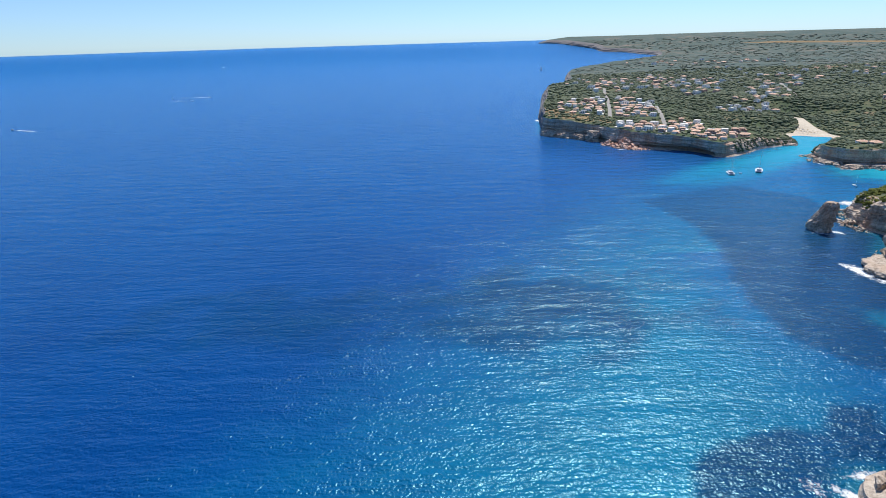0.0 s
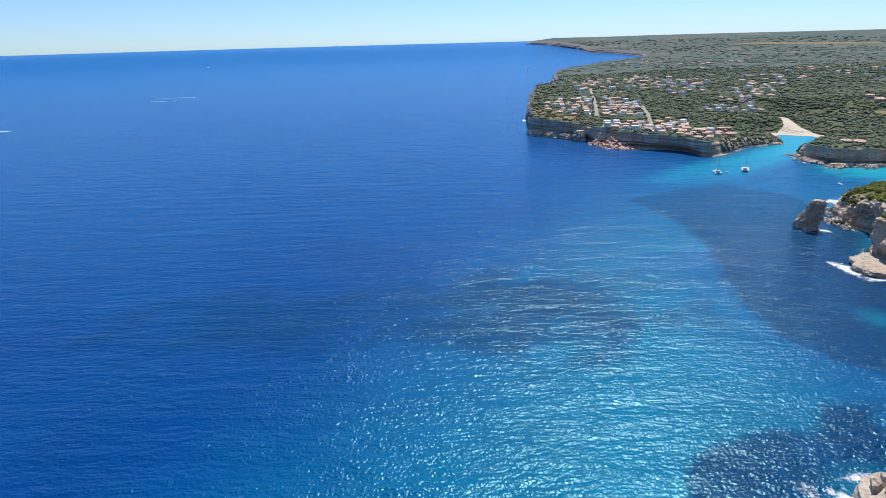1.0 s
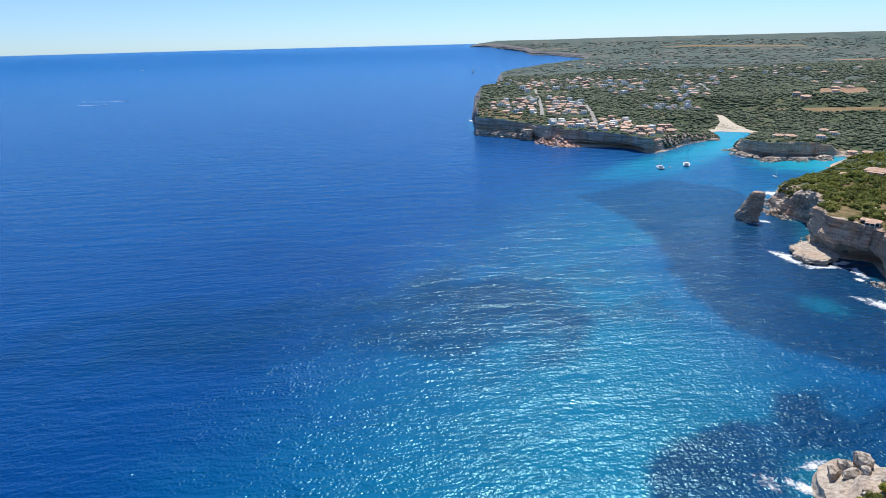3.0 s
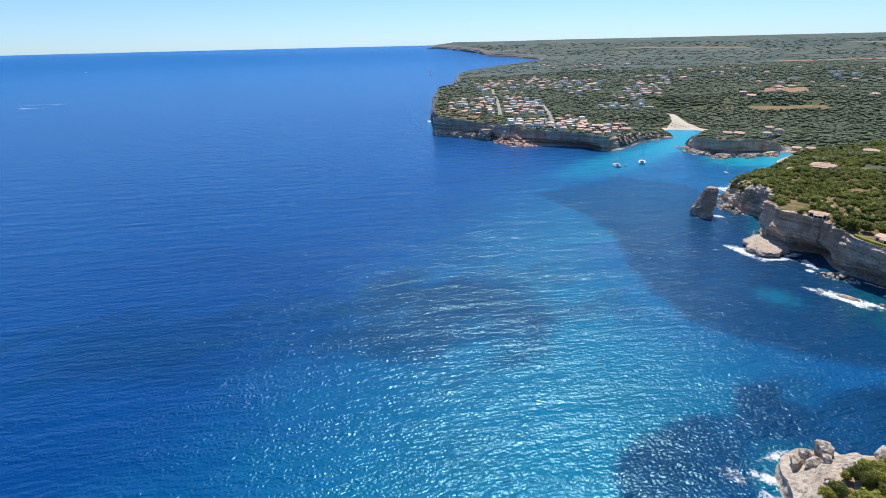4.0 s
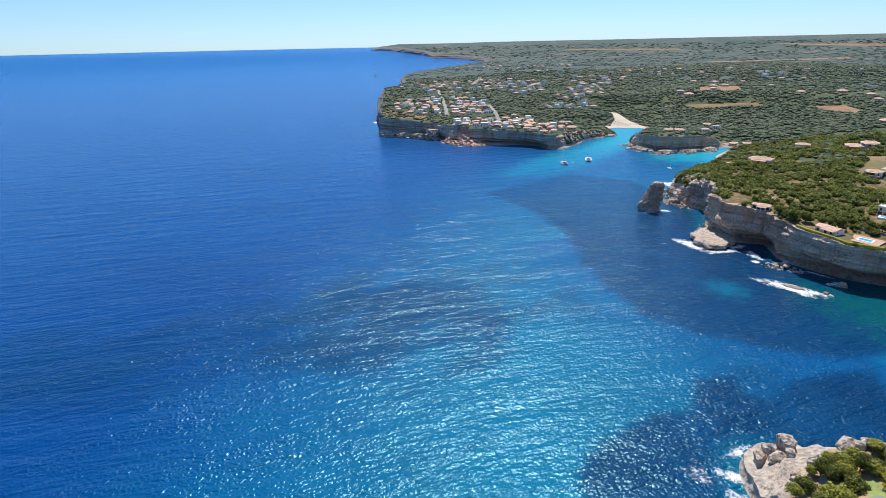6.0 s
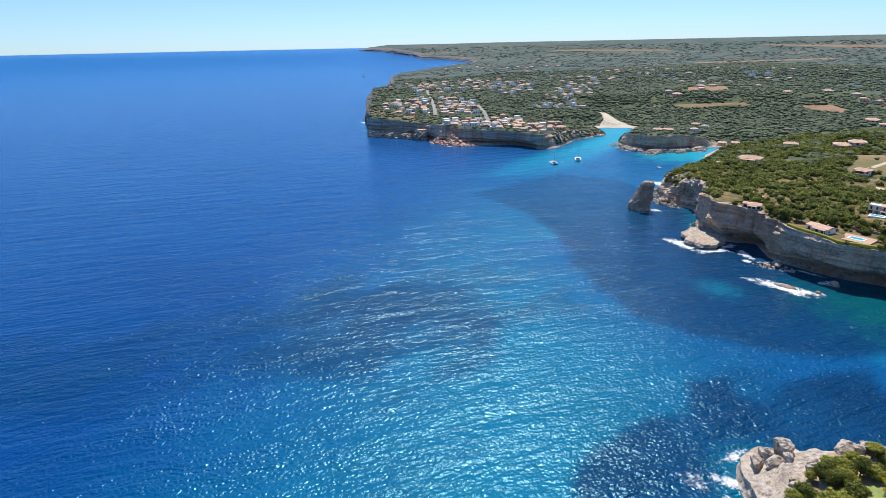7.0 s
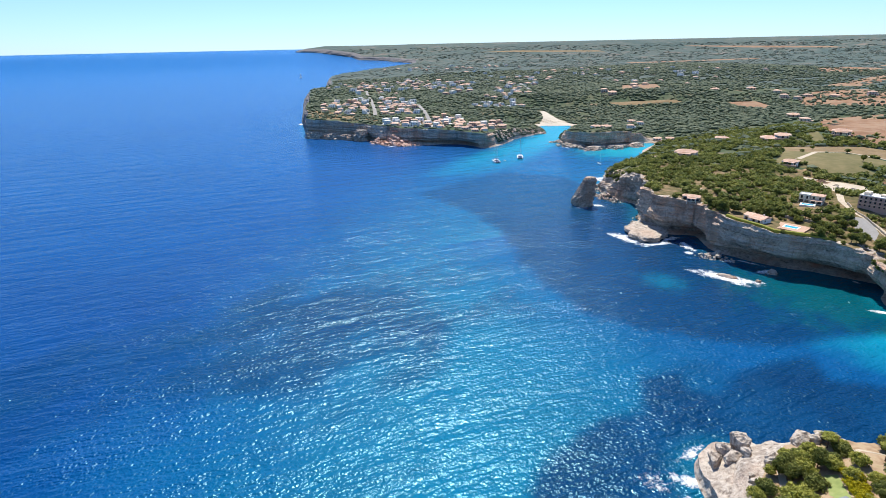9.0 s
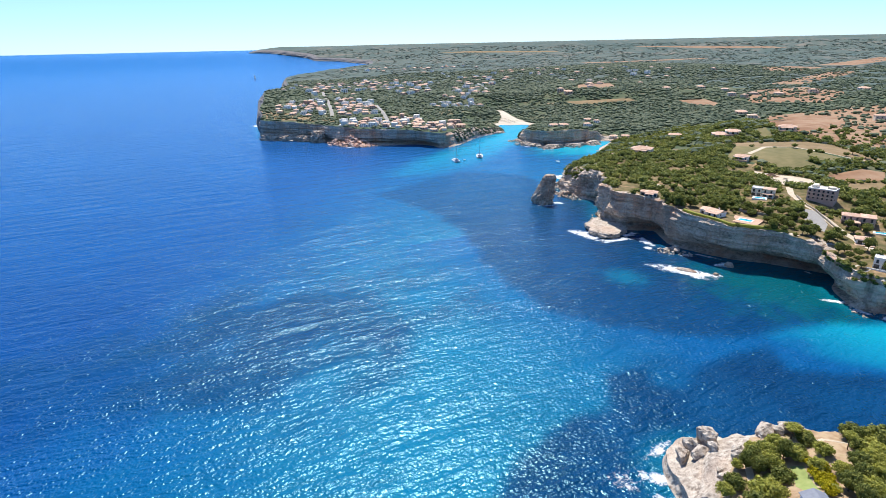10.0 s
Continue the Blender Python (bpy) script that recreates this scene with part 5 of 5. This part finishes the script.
block(h4, 10, 8, 2, PINK, "hip", x=-3, windows=(3, 2), rise=1.2)
block(h4, 8, 9.5, 2, PINK, "hip", x=6.1, y=0.8, windows=(2, 2), rise=1.1)
block(h4, 6.5, 5, 1, PINK, "hip", x=-1.5, y=-6.6, windows=(2, 1), rise=0.8)

h5 = single("house", "small cream house with a tiled roof beside a lane", 231.5, 136, -55)
block(h5, 8.5, 7, 1, WHITE, "hip", windows=(2, 2), rise=0.9)
terrace(h5, -5, 5, -7, -3.503)

h6 = single("villa", "white cubic modern villa above the headland rocks", 215, 122, -70)
block(h6, 7, 6, 2, WHITE, "flat", windows=(2, 2), first="wide")
block(h6, 6, 6, 1, WHITE, "flat", x=6.6, y=-1.2, windows=(2, 1))
part("garden_wall", boxed(-6, 9, -6.5, -6.2, -2.5, 0.6), WHITE, h6)

h7 = single("house", "garden house with a grey metal roof and white gable", 93.4, 71.4, 58)
block(h7, 7, 6, 1, WHITE, "hip", roof_mat=SLATE, windows=(2, 1), rise=1.6, gable=True, storey=2.6)


def low_wall(label, pts, wide, high, mat, name="garden_wall"):
    """A wall that follows the ground from point to point."""
    top = new(name)
    pts = plans(pts)
    for (x0, y0), (x1, y1) in zip(pts, pts[1:]):
        n = max(1, int(math.hypot(x1 - x0, y1 - y0) / 6))
        for k in range(n):
            ax, ay = x0 + (x1 - x0) * k / n, y0 + (y1 - y0) * k / n
            bx, by = x0 + (x1 - x0) * (k + 1) / n, y0 + (y1 - y0) * (k + 1) / n
            a, b = Vector((ax, ay, ground_z(ax, ay))), Vector((bx, by, ground_z(bx, by)))
            side = Vector((a.y - b.y, b.x - a.x, 0)).normalized() * wide / 2
            bm = bmesh.new()
            lo = [bm.verts.new(p) for p in (a - side - Vector((0, 0, 0.6)), b - side - Vector((0, 0, 0.6)), b + side - Vector((0, 0, 0.6)), a + side - Vector((0, 0, 0.6)))]
            hi = [bm.verts.new(v.co + Vector((0, 0, 0.6 + high))) for v in lo]
            bm.faces.new(lo[::-1])
            bm.faces.new(hi)
            for i in range(4):
                bm.faces.new((lo[i], lo[(i + 1) % 4], hi[(i + 1) % 4], hi[i]))
            piece = part("wall_piece", bm, mat, top)
            set_attr(piece.data, "tone", [0.6] * 8)
    return tagged(top, label, "wall")


low_wall("dry-stone wall along the edge of a field", [(346, 288), (374, 271), (394, 254), (399, 233)], 0.7, 1.2, STONE_WALL)
c0, c1 = column(220, 156), column(203, 190)
low_wall("clipped green hedge along the cliff-top garden", [tuple((RIM[i, :2] + INWARD[i] * 2.6) / SCALE) for i in range(c0, c1, 4)], 2.2, 1.5, GARDEN_LEAF, "hedge")
low_wall("stone wall beside a lane between gardens", [(258, 177), (248, 165), (241, 154), (234, 143)], 0.5, 1.3, STONE_WALL)
low_wall("stone garden wall behind the pool terrace", [(223, 187), (224, 178), (228, 168)], 0.5, 1.6, STONE_WALL)


# ---- planting ----
def plant():
    rng = np.random.default_rng(8)
    rim_poly = RIM[::2, :2]
    land = np.concatenate([rim_poly, [(4870, 4000), (4870, -480)]])
    pines = [tree("pine", "bushy green pine growing among scrub", 40 + i, 4.6 + 0.5 * i, 2.6 + 0.2 * i, bare=0.3 + 0.03 * i, flat=0.75) for i in range(4)]
    bushes = [tree("shrub", "low dense green shrub on dry ground", 60 + i, 2.0, 1.7, clumps=30, leaves=18, leaf=0.06, flat=0.8, bare=0.12, category="shrub") for i in range(3)]
    near_pines = [tree("pine", "rounded bright green pine in a dry garden", 140 + i, 4.4 + 0.4 * i, 2.7, LEAF if i in (1, 3) else GARDEN_LEAF, clumps=70, leaves=40, leaf=0.042, bare=0.28, flat=0.8) for i in range(4)]
    near_bushes = [tree("shrub", "dense rounded green shrub on sandy soil", 160 + i, 2.0, 1.8, LEAF if i == 1 else GARDEN_LEAF, clumps=56, leaves=34, leaf=0.046, flat=0.85, bare=0.1, category="shrub") for i in range(3)]
    first = set()

    def put(proto, x, y, grow, turn, on_plan=True):
        if on_plan:
            x, y = plan(x, y)
            grow *= 1.75
        m = Matrix.LocRotScale((x, y, ground_z(x, y)), Euler((0, 0, turn)), (grow, grow, grow * rng.uniform(0.85, 1.15)))
        if proto.name not in first:
            first.add(proto.name)
            proto.matrix_basis = m
        else:
            copy_thing(proto, m)

    # the garden headland close to the camera, tree by tree
    for x, y, k, g in ((102.6, 88, 0, 0.55), (100.9, 86.4, 1, 0.68), (103, 85.3, 2, 0.68), (98.6, 86.3, 3, 0.6), (97, 87, 0, 0.45), (99.2, 84.6, 1, 0.6), (101.6, 83.8, 2, 0.64),
                       (104.8, 83.6, 3, 0.6), (105.6, 82.2, 0, 0.52), (113.2, 84.6, 0, 0.42), 
                       (107.0, 75.4, 0, 0.6), (109.8, 74.4, 1, 0.62), (112.8, 73.0, 2, 0.66), (107.5, 72.2, 3, 0.72), (110.5, 70.8, 0, 0.8), (103.8, 72.4, 1, 0.62), (105.5, 69.8, 2, 0.72),
                       (113.4, 69, 3, 0.72), (116, 71, 1, 0.72), (101, 69, 3, 0.62), (121, 72, 2, 0.7), (119, 67, 0, 0.8), (126, 70, 1, 0.8), (130, 66, 2, 0.8), (108, 66, 0, 0.8),
                       (114, 64, 2, 0.8), (124, 64, 1, 0.8)):
        put(near_pines[k], x, y, g, x * 3.1)
    for x, y, k, g in ((107, 87, 0, 0.95), (92.5, 84.3, 1, 1.1), (89.8, 83.6, 2, 0.95), (94.9, 79.7, 0, 1.05), (100.2, 81, 1, 0.7), (99, 82, 2, 0.45), (121, 77.6, 0, 1.1),
                       (119, 78.6, 2, 0.55), (122.5, 76, 1, 1.1), (124.5, 77.2, 2, 0.9), (116.2, 77.2, 1, 0.5), (120, 80, 1, 0.8), 
                       (111.5, 83.7, 1, 0.6), (109, 79, 2, 0.6), (127, 75, 1, 1.0), (130, 76, 0, 0.9), (126, 78.5, 2, 0.6), (91, 79, 1, 0.8), (88, 80.5, 0, 0.7),
                       (97, 80.2, 2, 0.4), (104.2, 86.9, 1, 0.5), (117, 74.5, 0, 0.9)):
        put(near_bushes[k], x, y, g, x * 2.3)
    # undergrowth between them
    fx, fy = rng.uniform(86, 131, 420) * SCALE, rng.uniform(61, 91, 420) * SCALE
    ok = inside(SOILS[1][1], fx, fy) & free_of_patches(fx, fy) & (fractal(fx, fy, 16, 3.0) > -0.35) & (edge_distance(rim_poly, fx, fy, False) > 8)
    for cx, cy, cr in ((116, 80, 5.5), (97, 82.5, 4.2), (93, 81.5, 3), (106.5, 86, 2.5), (111, 79.5, 3.5)):
        ok &= np.hypot(fx - cx * SCALE, fy - cy * SCALE) > cr * SCALE
    for x, y in list(zip(fx[ok], fy[ok]))[:48]:
        put(near_bushes[rng.integers(0, 3)] if rng.random() < 0.7 else near_pines[rng.integers(0, 4)], x, y, rng.uniform(0.55, 1.15), x, False)
    gold = tree("broom_bush", "yellow-flowering bush beside a lawn", 71, 2.6, 1.8, GOLD_LEAF, 34, 20, 0.06, 0.8, 0.15, "shrub")
    gx, gy = plan(105.6, 79.4)
    gold.matrix_basis = pose(gx, gy, ground_z(gx, gy))
    for x, y, g in ((104.2, 77.7, 1.0), (102.8, 76.1, 0.95), (100.9, 74.5, 0.9), (99.4, 72.9, 0.9), (105.6, 77.5, 0.9), (104.3, 75.7, 0.9), (102.4, 74.2, 0.8)):
        x, y = plan(x, y)
        g *= 1.3
        copy_thing(gold, Matrix.LocRotScale((x, y, ground_z(x, y)), Euler((0, 0, x)), (g, g, g)))
    stone_pine = tree("umbrella_pine", "slim umbrella pine with a flat crown", 80, 6.5, 2.6, mat=GARDEN_LEAF, clumps=40, leaves=34, leaf=0.045, flat=0.5, bare=0.62)
    gx, gy = plan(114.0, 78.0)
    stone_pine.matrix_basis = pose(gx, gy, ground_z(gx, gy))
    for x, y, g in ((110.8, 85.9, 0.95), (123, 74.5, 0.9), (111.9, 86.5, 0.7)):
        x, y = plan(x, y)
        copy_thing(stone_pine, Matrix.LocRotScale((x, y, ground_z(x, y)), Euler((0, 0, y)), (g * 1.3, g * 1.3, g)))

    def sites(x0, x1, y0, y1, n, gap, cut, seed, size=60):
        x, y = rng.uniform(x0 * SCALE, x1 * SCALE, n), rng.uniform(y0 * SCALE, y1 * SCALE, n)
        ok = np.hypot(x, y) < 4450
        x, y, size = x[ok], y[ok], size * SCALE
        ok = inside(land, x, y) & (fractal(x, y, size, seed) > cut)
        x, y = x[ok], y[ok]
        ok = free_of_patches(x, y) & (edge_distance(rim_poly, x, y, False) > gap)
        x, y = x[ok], y[ok]
        bare = np.zeros(len(x), bool)
        for m, poly in SOILS:
            if m is RED_SOIL:
                bare |= inside(poly, x, y)
        ok = ~bare | (rng.random(len(x)) < 0.24)
        return x[ok], y[ok]

    # cliff-top woods: the nearest singly, the rest as one planting
    x, y = sites(196, 460, 100, 400, 12000, 1.8, -0.75, 1.0)
    d = np.hypot(x - 20, y - 65)
    front = (d < 440) & (d > 255)
    pick = np.where(front)[0][:230]
    for i in pick:
        put((pines + bushes)[rng.integers(0, 7)] if rng.random() < 0.8 else bushes[0], x[i], y[i], rng.uniform(0.75, 1.25), rng.uniform(0, 6.28), False)
    rest = np.ones(len(x), bool)
    rest[pick] = False
    x, y = x[rest], y[rest]
    clouds = [leaf_cloud(90 + i, 13, 4, 0.20, 0.8, 0.35, 0.30) for i in range(5)]

    def woods(name, label, x, y, lo, hi, mat, leafy, sub, squat=(0.7, 1.1), z=None):
        z = height(x, y) if z is None else z
        vs, fs, tn, n = [], [], [], 0
        small = [blob(30 + i, sub, 0.7, 0.5) for i in range(6)]
        faces4 = []
        for i in range(len(x)):
            r = lo + (hi - lo) * rng.random() ** 1.8
            a = rng.uniform(0, 6.28)
            c, s2 = math.cos(a), math.sin(a)
            turn = np.array(((c, s2, 0), (-s2, c, 0), (0, 0, 1)))
            k = np.array((r, r, r * rng.uniform(*squat)))
            tone = rng.uniform(0, 1)
            v, f = small[i % 6]
            shrink = 0.82 if leafy else 1.0
            vs.append((v * k * shrink) @ turn + (x[i], y[i], z[i] - 0.15 * r))
            fs.append(f + n)
            # tone differs by tree; higher points lighter, top light painted into the colour
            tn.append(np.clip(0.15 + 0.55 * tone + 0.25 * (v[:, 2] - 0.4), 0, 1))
            n += len(v)
            if leafy:
                v, f, t = clouds[i % 5]
                vs.append((v * k * 1.1) @ turn + (x[i], y[i], z[i] + 0.1 * r))
                faces4.append(f + n)
                tn.append(np.clip(0.45 * tone + 0.55 * t, 0, 1))
                n += len(v)
        faces = [tuple(q) for q in np.concatenate(fs)] + ([tuple(q) for q in np.concatenate(faces4)] if faces4 else [])
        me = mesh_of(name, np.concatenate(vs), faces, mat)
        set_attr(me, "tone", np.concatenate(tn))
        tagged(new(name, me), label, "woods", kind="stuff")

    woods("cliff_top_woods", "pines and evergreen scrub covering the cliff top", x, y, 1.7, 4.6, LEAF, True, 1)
    x, y = sites(100, 330, -60, 66, 1100, 3, -0.6, 2.0)
    woods("garden_woods", "trees and scrub behind the near gardens", x, y, 1.8, 3.6, LEAF, True, 1)
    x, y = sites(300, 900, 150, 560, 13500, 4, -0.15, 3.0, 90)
    woods("field_trees", "dark olive and carob trees between fields", x, y, 1.6, 5.2, HAZED_LEAF, False, 1, (0.7, 1.0))
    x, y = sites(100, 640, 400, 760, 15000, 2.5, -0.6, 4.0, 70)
    woods("town_trees", "dark green trees between the houses of the headland", x, y, 1.4, 4.6, HAZED_LEAF, False, 1, (0.6, 0.9))
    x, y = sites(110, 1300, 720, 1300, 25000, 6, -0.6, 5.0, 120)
    woods("inland_woods", "woods inland of the town, greyed by haze in their colour", x, y, 2.4, 7.5, HAZED_LEAF, False, 1, (0.6, 0.85))
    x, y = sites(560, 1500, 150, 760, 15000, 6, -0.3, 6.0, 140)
    woods("inland_woods", "scrub between red fields, greyed by haze in its colour", x, y, 3.0, 6.0, HAZED_LEAF, False, 1, (0.6, 0.85))
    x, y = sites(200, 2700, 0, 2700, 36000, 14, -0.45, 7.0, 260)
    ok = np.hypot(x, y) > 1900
    woods("far_woods", "far scrubland running to the horizon, greyed by painted haze", x[ok], y[ok], 4, 13, HAZED_SCRUB, False, 1, (0.25, 0.4))
    # scrub that climbs down the gentler cliff slopes
    for a, b, count, low, mat in (((250, 468), (342, 542), 900, 8, HAZED_LEAF), ((307, 458), (372, 530), 500, 12, HAZED_LEAF), ((222, 284), (330, 376), 420, 20, LEAF), ((209, 114), (220, 133), 90, 24, LEAF)):
        lo, hi = sorted((column(*a), column(*b)))
        cols, lev = rng.integers(lo, hi, count), rng.integers(low, CLIFF_ROWS + 1, count)
        p = CLIFF[lev, cols]
        ok = fractal(p[:, 0], p[:, 1], 14, 9.0) > -0.3
        woods("slope_scrub", "evergreen scrub growing down a rocky coastal slope", p[ok, 0], p[ok, 1], 1.0, 2.6, mat, mat is LEAF, 1, (0.6, 0.9), p[ok, 2])
    for ax, ay, bx, by, count, lo, hi in ((317, 280, 328, 272, 14, 1.6, 2.4), (282, 247, 308, 231, 34, 1.7, 2.6), (352, 289, 398, 256, 26, 1.5, 2.8), (405, 250, 360, 190, 22, 1.4, 2.6)):
        x = SCALE * np.linspace(ax, bx, count) + rng.uniform(-0.9, 0.9, count)
        y = SCALE * np.linspace(ay, by, count) + rng.uniform(-0.9, 0.9, count)
        woods("cypress_row", "row of dark evergreen trees along a field edge", x, y, lo, hi, LEAF, True, 1, (1.0, 1.7))
    # single trees on the dry field, and dense woods in the valley behind the beach
    for x, y, g in ((349, 256, 0.6), (353, 238, 0.7), (338, 220, 0.5), (370, 214, 0.8), (366, 205, 0.7), (360, 212, 0.6)):
        put(pines[int(x) % 4], x, y, g, x)
    x, y = sites(300, 640, 400, 900, 9000, 4, -0.15, 11.0, 110)
    ok = (x > 1.7 * 390) | (y > 1.7 * 560)
    woods("valley_woods", "dense dark green woods in the valley behind the beach", x[ok], y[ok], 2.0, 5.6, HAZED_LEAF, False, 1, (0.7, 1.0))


plant()


# ---- boats ----
def hull(length, beam, depth, sheer=0.15, n=14):
    """A hull along y with a fine bow, closed by a deck."""
    bm = bmesh.new()
    rings = []
    for i in range(n + 1):
        t = i / n
        w = beam / 2 * (1 - max(0, (t - 0.45) / 0.55) ** 2.2) * (0.82 + 0.18 * min(1, t * 4))
        w = max(w, 0.03)
        y = (t - 0.5) * length
        z = depth * (0.75 + sheer * t * t * 2)
        rings.append([bm.verts.new(p) for p in ((-w, y, z), (-w * 0.92, y, z * 0.35), (-w * 0.5, y, -0.25), (0, y, -0.4 * (1 - t * 0.5)), (w * 0.5, y, -0.25), (w * 0.92, y, z * 0.35), (w, y, z))])
    for a, b in zip(rings, rings[1:]):
        for j in range(6):
            bm.faces.new((a[j], a[j + 1], b[j + 1], b[j]))
        bm.faces.new((a[6], a[0], b[0], b[6]))
    bm.faces.new(rings[0])
    bm.faces.new(rings[-1][::-1])
    bmesh.ops.recalc_face_normals(bm, faces=bm.faces)
    return bm


def catamaran(label, x, y, turn, length=11.5, mast=15.0):
    top = new("catamaran")
    for s in (-1, 1):
        part("hull", hull(length, 1.6, 1.5), HULL, top).matrix_basis = pose(s * 2.5, 0, 0)
    part("bridge_deck", boxed(-2.4, 2.4, -length * 0.42, length * 0.12, 0.8, 1.25, bevel=0.08), HULL, top)
    bm = boxed(-2.1, 2.1, -length * 0.3, length * 0.1, 1.25, 2.5, bevel=0.3)
    cabin = part("cabin", bm, HULL, top)
    part("cabin_window", boxed(-1.9, 1.9, length * 0.1 - 0.04, length * 0.1 + 0.03, 1.65, 2.15), GLASS, cabin)
    for s in (-1, 1):
        part("cabin_window", boxed(s * 2.1 - 0.03, s * 2.1 + 0.03, -length * 0.24, length * 0.05, 1.65, 2.15), GLASS, cabin)
    part("trampoline", boxed(-2.0, 2.0, length * 0.13, length * 0.42, 0.98, 1.02), CANVAS, top)
    part("cockpit_cover", boxed(-2.0, 2.0, -length * 0.42, -length * 0.31, 2.55, 2.65), CANVAS, top)
    part("cross_beam", boxed(-2.6, 2.6, length * 0.41, length * 0.43, 0.9, 1.1), METAL, top)
    part("mast", rod(bmesh.new(), (0, length * 0.1, 1.2), (0, length * 0.1, mast), 0.14, 0.09, 8), METAL, top)
    part("boom", rod(bmesh.new(), (0, length * 0.1, 3.0), (0, -length * 0.32, 3.1), 0.22, 0.2, 8), CANVAS, top, "boom with furled sail")
    part("forestay", rod(bmesh.new(), (0, length * 0.42, 1.1), (0, length * 0.11, mast - 1), 0.05, 0.04, 5), METAL, top)
    for s in (-1, 1):
        part("shroud", rod(bmesh.new(), (s * 2.4, 0, 1.2), (0, length * 0.1, mast - 2), 0.03, 0.03, 4), METAL, top)
    x, y = plan(x, y)
    top.matrix_basis = Matrix.LocRotScale((x, y, 0), Euler((0, 0, radians(turn))), (1.3, 1.3, 1.3))
    return tagged(top, label, "boat", "anchored catamarans")


def sailboat(label, x, y, turn, length=9.0, mast=12.0, grow=1.0, sail=False):
    top = new("sailboat")
    part("hull", hull(length, 2.8, 1.1), HULL, top)
    part("cabin", boxed(-0.8, 0.8, -length * 0.12, length * 0.2, 0.8, 1.45, bevel=0.15), HULL, top)
    part("mast", rod(bmesh.new(), (0, length * 0.1, 0.8), (0, length * 0.1, mast), 0.1, 0.06, 7), METAL, top)
    part("boom", rod(bmesh.new(), (0, length * 0.1, 1.9), (0, -length * 0.3, 2.0), 0.18, 0.15, 7), CANVAS, top, "boom with furled sail")
    if sail:
        bm = bmesh.new()
        v = [bm.verts.new(p) for p in ((0.05, length * 0.08, 2.2), (0.5, -length * 0.3, 2.2), (0.05, length * 0.08, mast - 0.4))]
        f = bm.faces.new(v)
        r = bmesh.ops.extrude_face_region(bm, geom=[f])
        bmesh.ops.translate(bm, vec=(0.06, 0, 0), verts=[q for q in r["geom"] if isinstance(q, bmesh.types.BMVert)])
        part("mainsail", bm, SAIL, top, "white mainsail")
    x, y = plan(x, y)
    top.matrix_basis = Matrix.LocRotScale((x, y, float(bowl(x, y))), Euler((0, 0, radians(turn))), (grow,) * 3)
    return tagged(top, label, "boat")


def motorboat(label, x, y, turn, length=8.0, grow=1.0):
    top = new("motorboat")
    part("hull", hull(length, 2.6, 1.0), HULL, top)
    part("windscreen", boxed(-0.9, 0.9, length * 0.05, length * 0.09, 0.9, 1.5), GLASS, top)
    part("cabin", boxed(-0.8, 0.8, length * 0.05, length * 0.3, 0.8, 1.25, bevel=0.12), HULL, top)
    part("outboard", boxed(-0.25, 0.25, -length * 0.55, -length * 0.49, 0.2, 1.1), METAL, top)
    x, y = plan(x, y)
    z = float(bowl(x, y))
    top.matrix_basis = Matrix.LocRotScale((x, y, z + (0.3 if grow > 1 else 0)), Euler((0, 0, radians(turn))), (grow,) * 3)
    return tagged(top, label, "boat", "motorboats under way")


catamaran("white catamaran with bare mast anchored in turquoise water", 239, 411.5, 150, 16.5, 21.0)
catamaran("smaller white catamaran with bare mast anchored off the cove", 215, 406, 165, 13.5, 17.0)
sailboat("small white sailing yacht anchored off the cove", 277, 362.5, 165, 11.0, 14.0)
sailboat("distant sailing yacht with white sail set", 315, 1790, 75, 10, 14, 1.7, True)
motorboat("inflatable tender lying beside a catamaran", 222.5, 406.5, 60, 3.4)
for mx, my, mt, mg in ((-573, 764, 65, 1.5), (-544, 1188, 80, 1.3), (-475, 1113, -100, 1.5), (-464, 1176, -110, 1.3), (-930, 2560, -90, 2.2)):
    motorboat("white motorboat under way with a pale wake", mx, my, mt, 9.0, mg * 0.85)
    away = Vector((math.sin(radians(mt)), -math.cos(radians(mt)), 0))
    w = foam_patch("pale wake of a motorboat", mx + away.x * 18 * mg, my + away.y * 18 * mg, 1.1 * mg, 14 * mg, mt, mx * 0.1, 0.1)
    w.location.z = float(bowl(*plan(mx, my))) + 0.4


# ---- the beach ----
def parasol():
    top = new("parasol")
    part("pole", rod(bmesh.new(), (0, 0, -0.3), (0, 0, 2.3), 0.05, 0.05, 6), WOOD, top)
    bm = bmesh.new()
    bmesh.ops.create_cone(bm, cap_ends=True, segments=12, radius1=1.5, radius2=0.12, depth=0.7, matrix=Matrix.Translation((0, 0, 2.35)))
    part("canopy", bm, STRAW, top, "straw canopy")
    for s in (-1, 1):
        part("sunbed", boxed(s * 1.1 - 0.33, s * 1.1 + 0.33, -0.9, 0.9, 0.25, 0.4, bevel=0.05), HULL, top)
    return tagged(top, "straw beach parasol with two white sunbeds on sand", "parasol", "parasols on the beach")


STRAW = plain("straw", [(0.24, 0.17, 0.09), (0.36, 0.27, 0.15)], 3, 0.95, 0.1, 0.02)
shade = parasol()
rows = [(366 + 4.2 * i - 1.0 * k, 557 + 6.5 * k + 1.6 * i) for k in range(7) for i in range(4)]
for i, (px, py) in enumerate(rows):
    if not inside(FIELDS[-2][1], np.array([plan(px, py)[0]]), np.array([plan(px, py)[1]]))[0]:
        continue
    x, y = plan(px, py)
    m = pose(x, y, ground_z(x, y), 0, 0, 30 + 7 * (i % 3))
    if i == 0:
        shade.matrix_basis = m
    else:
        copy_thing(shade, m)
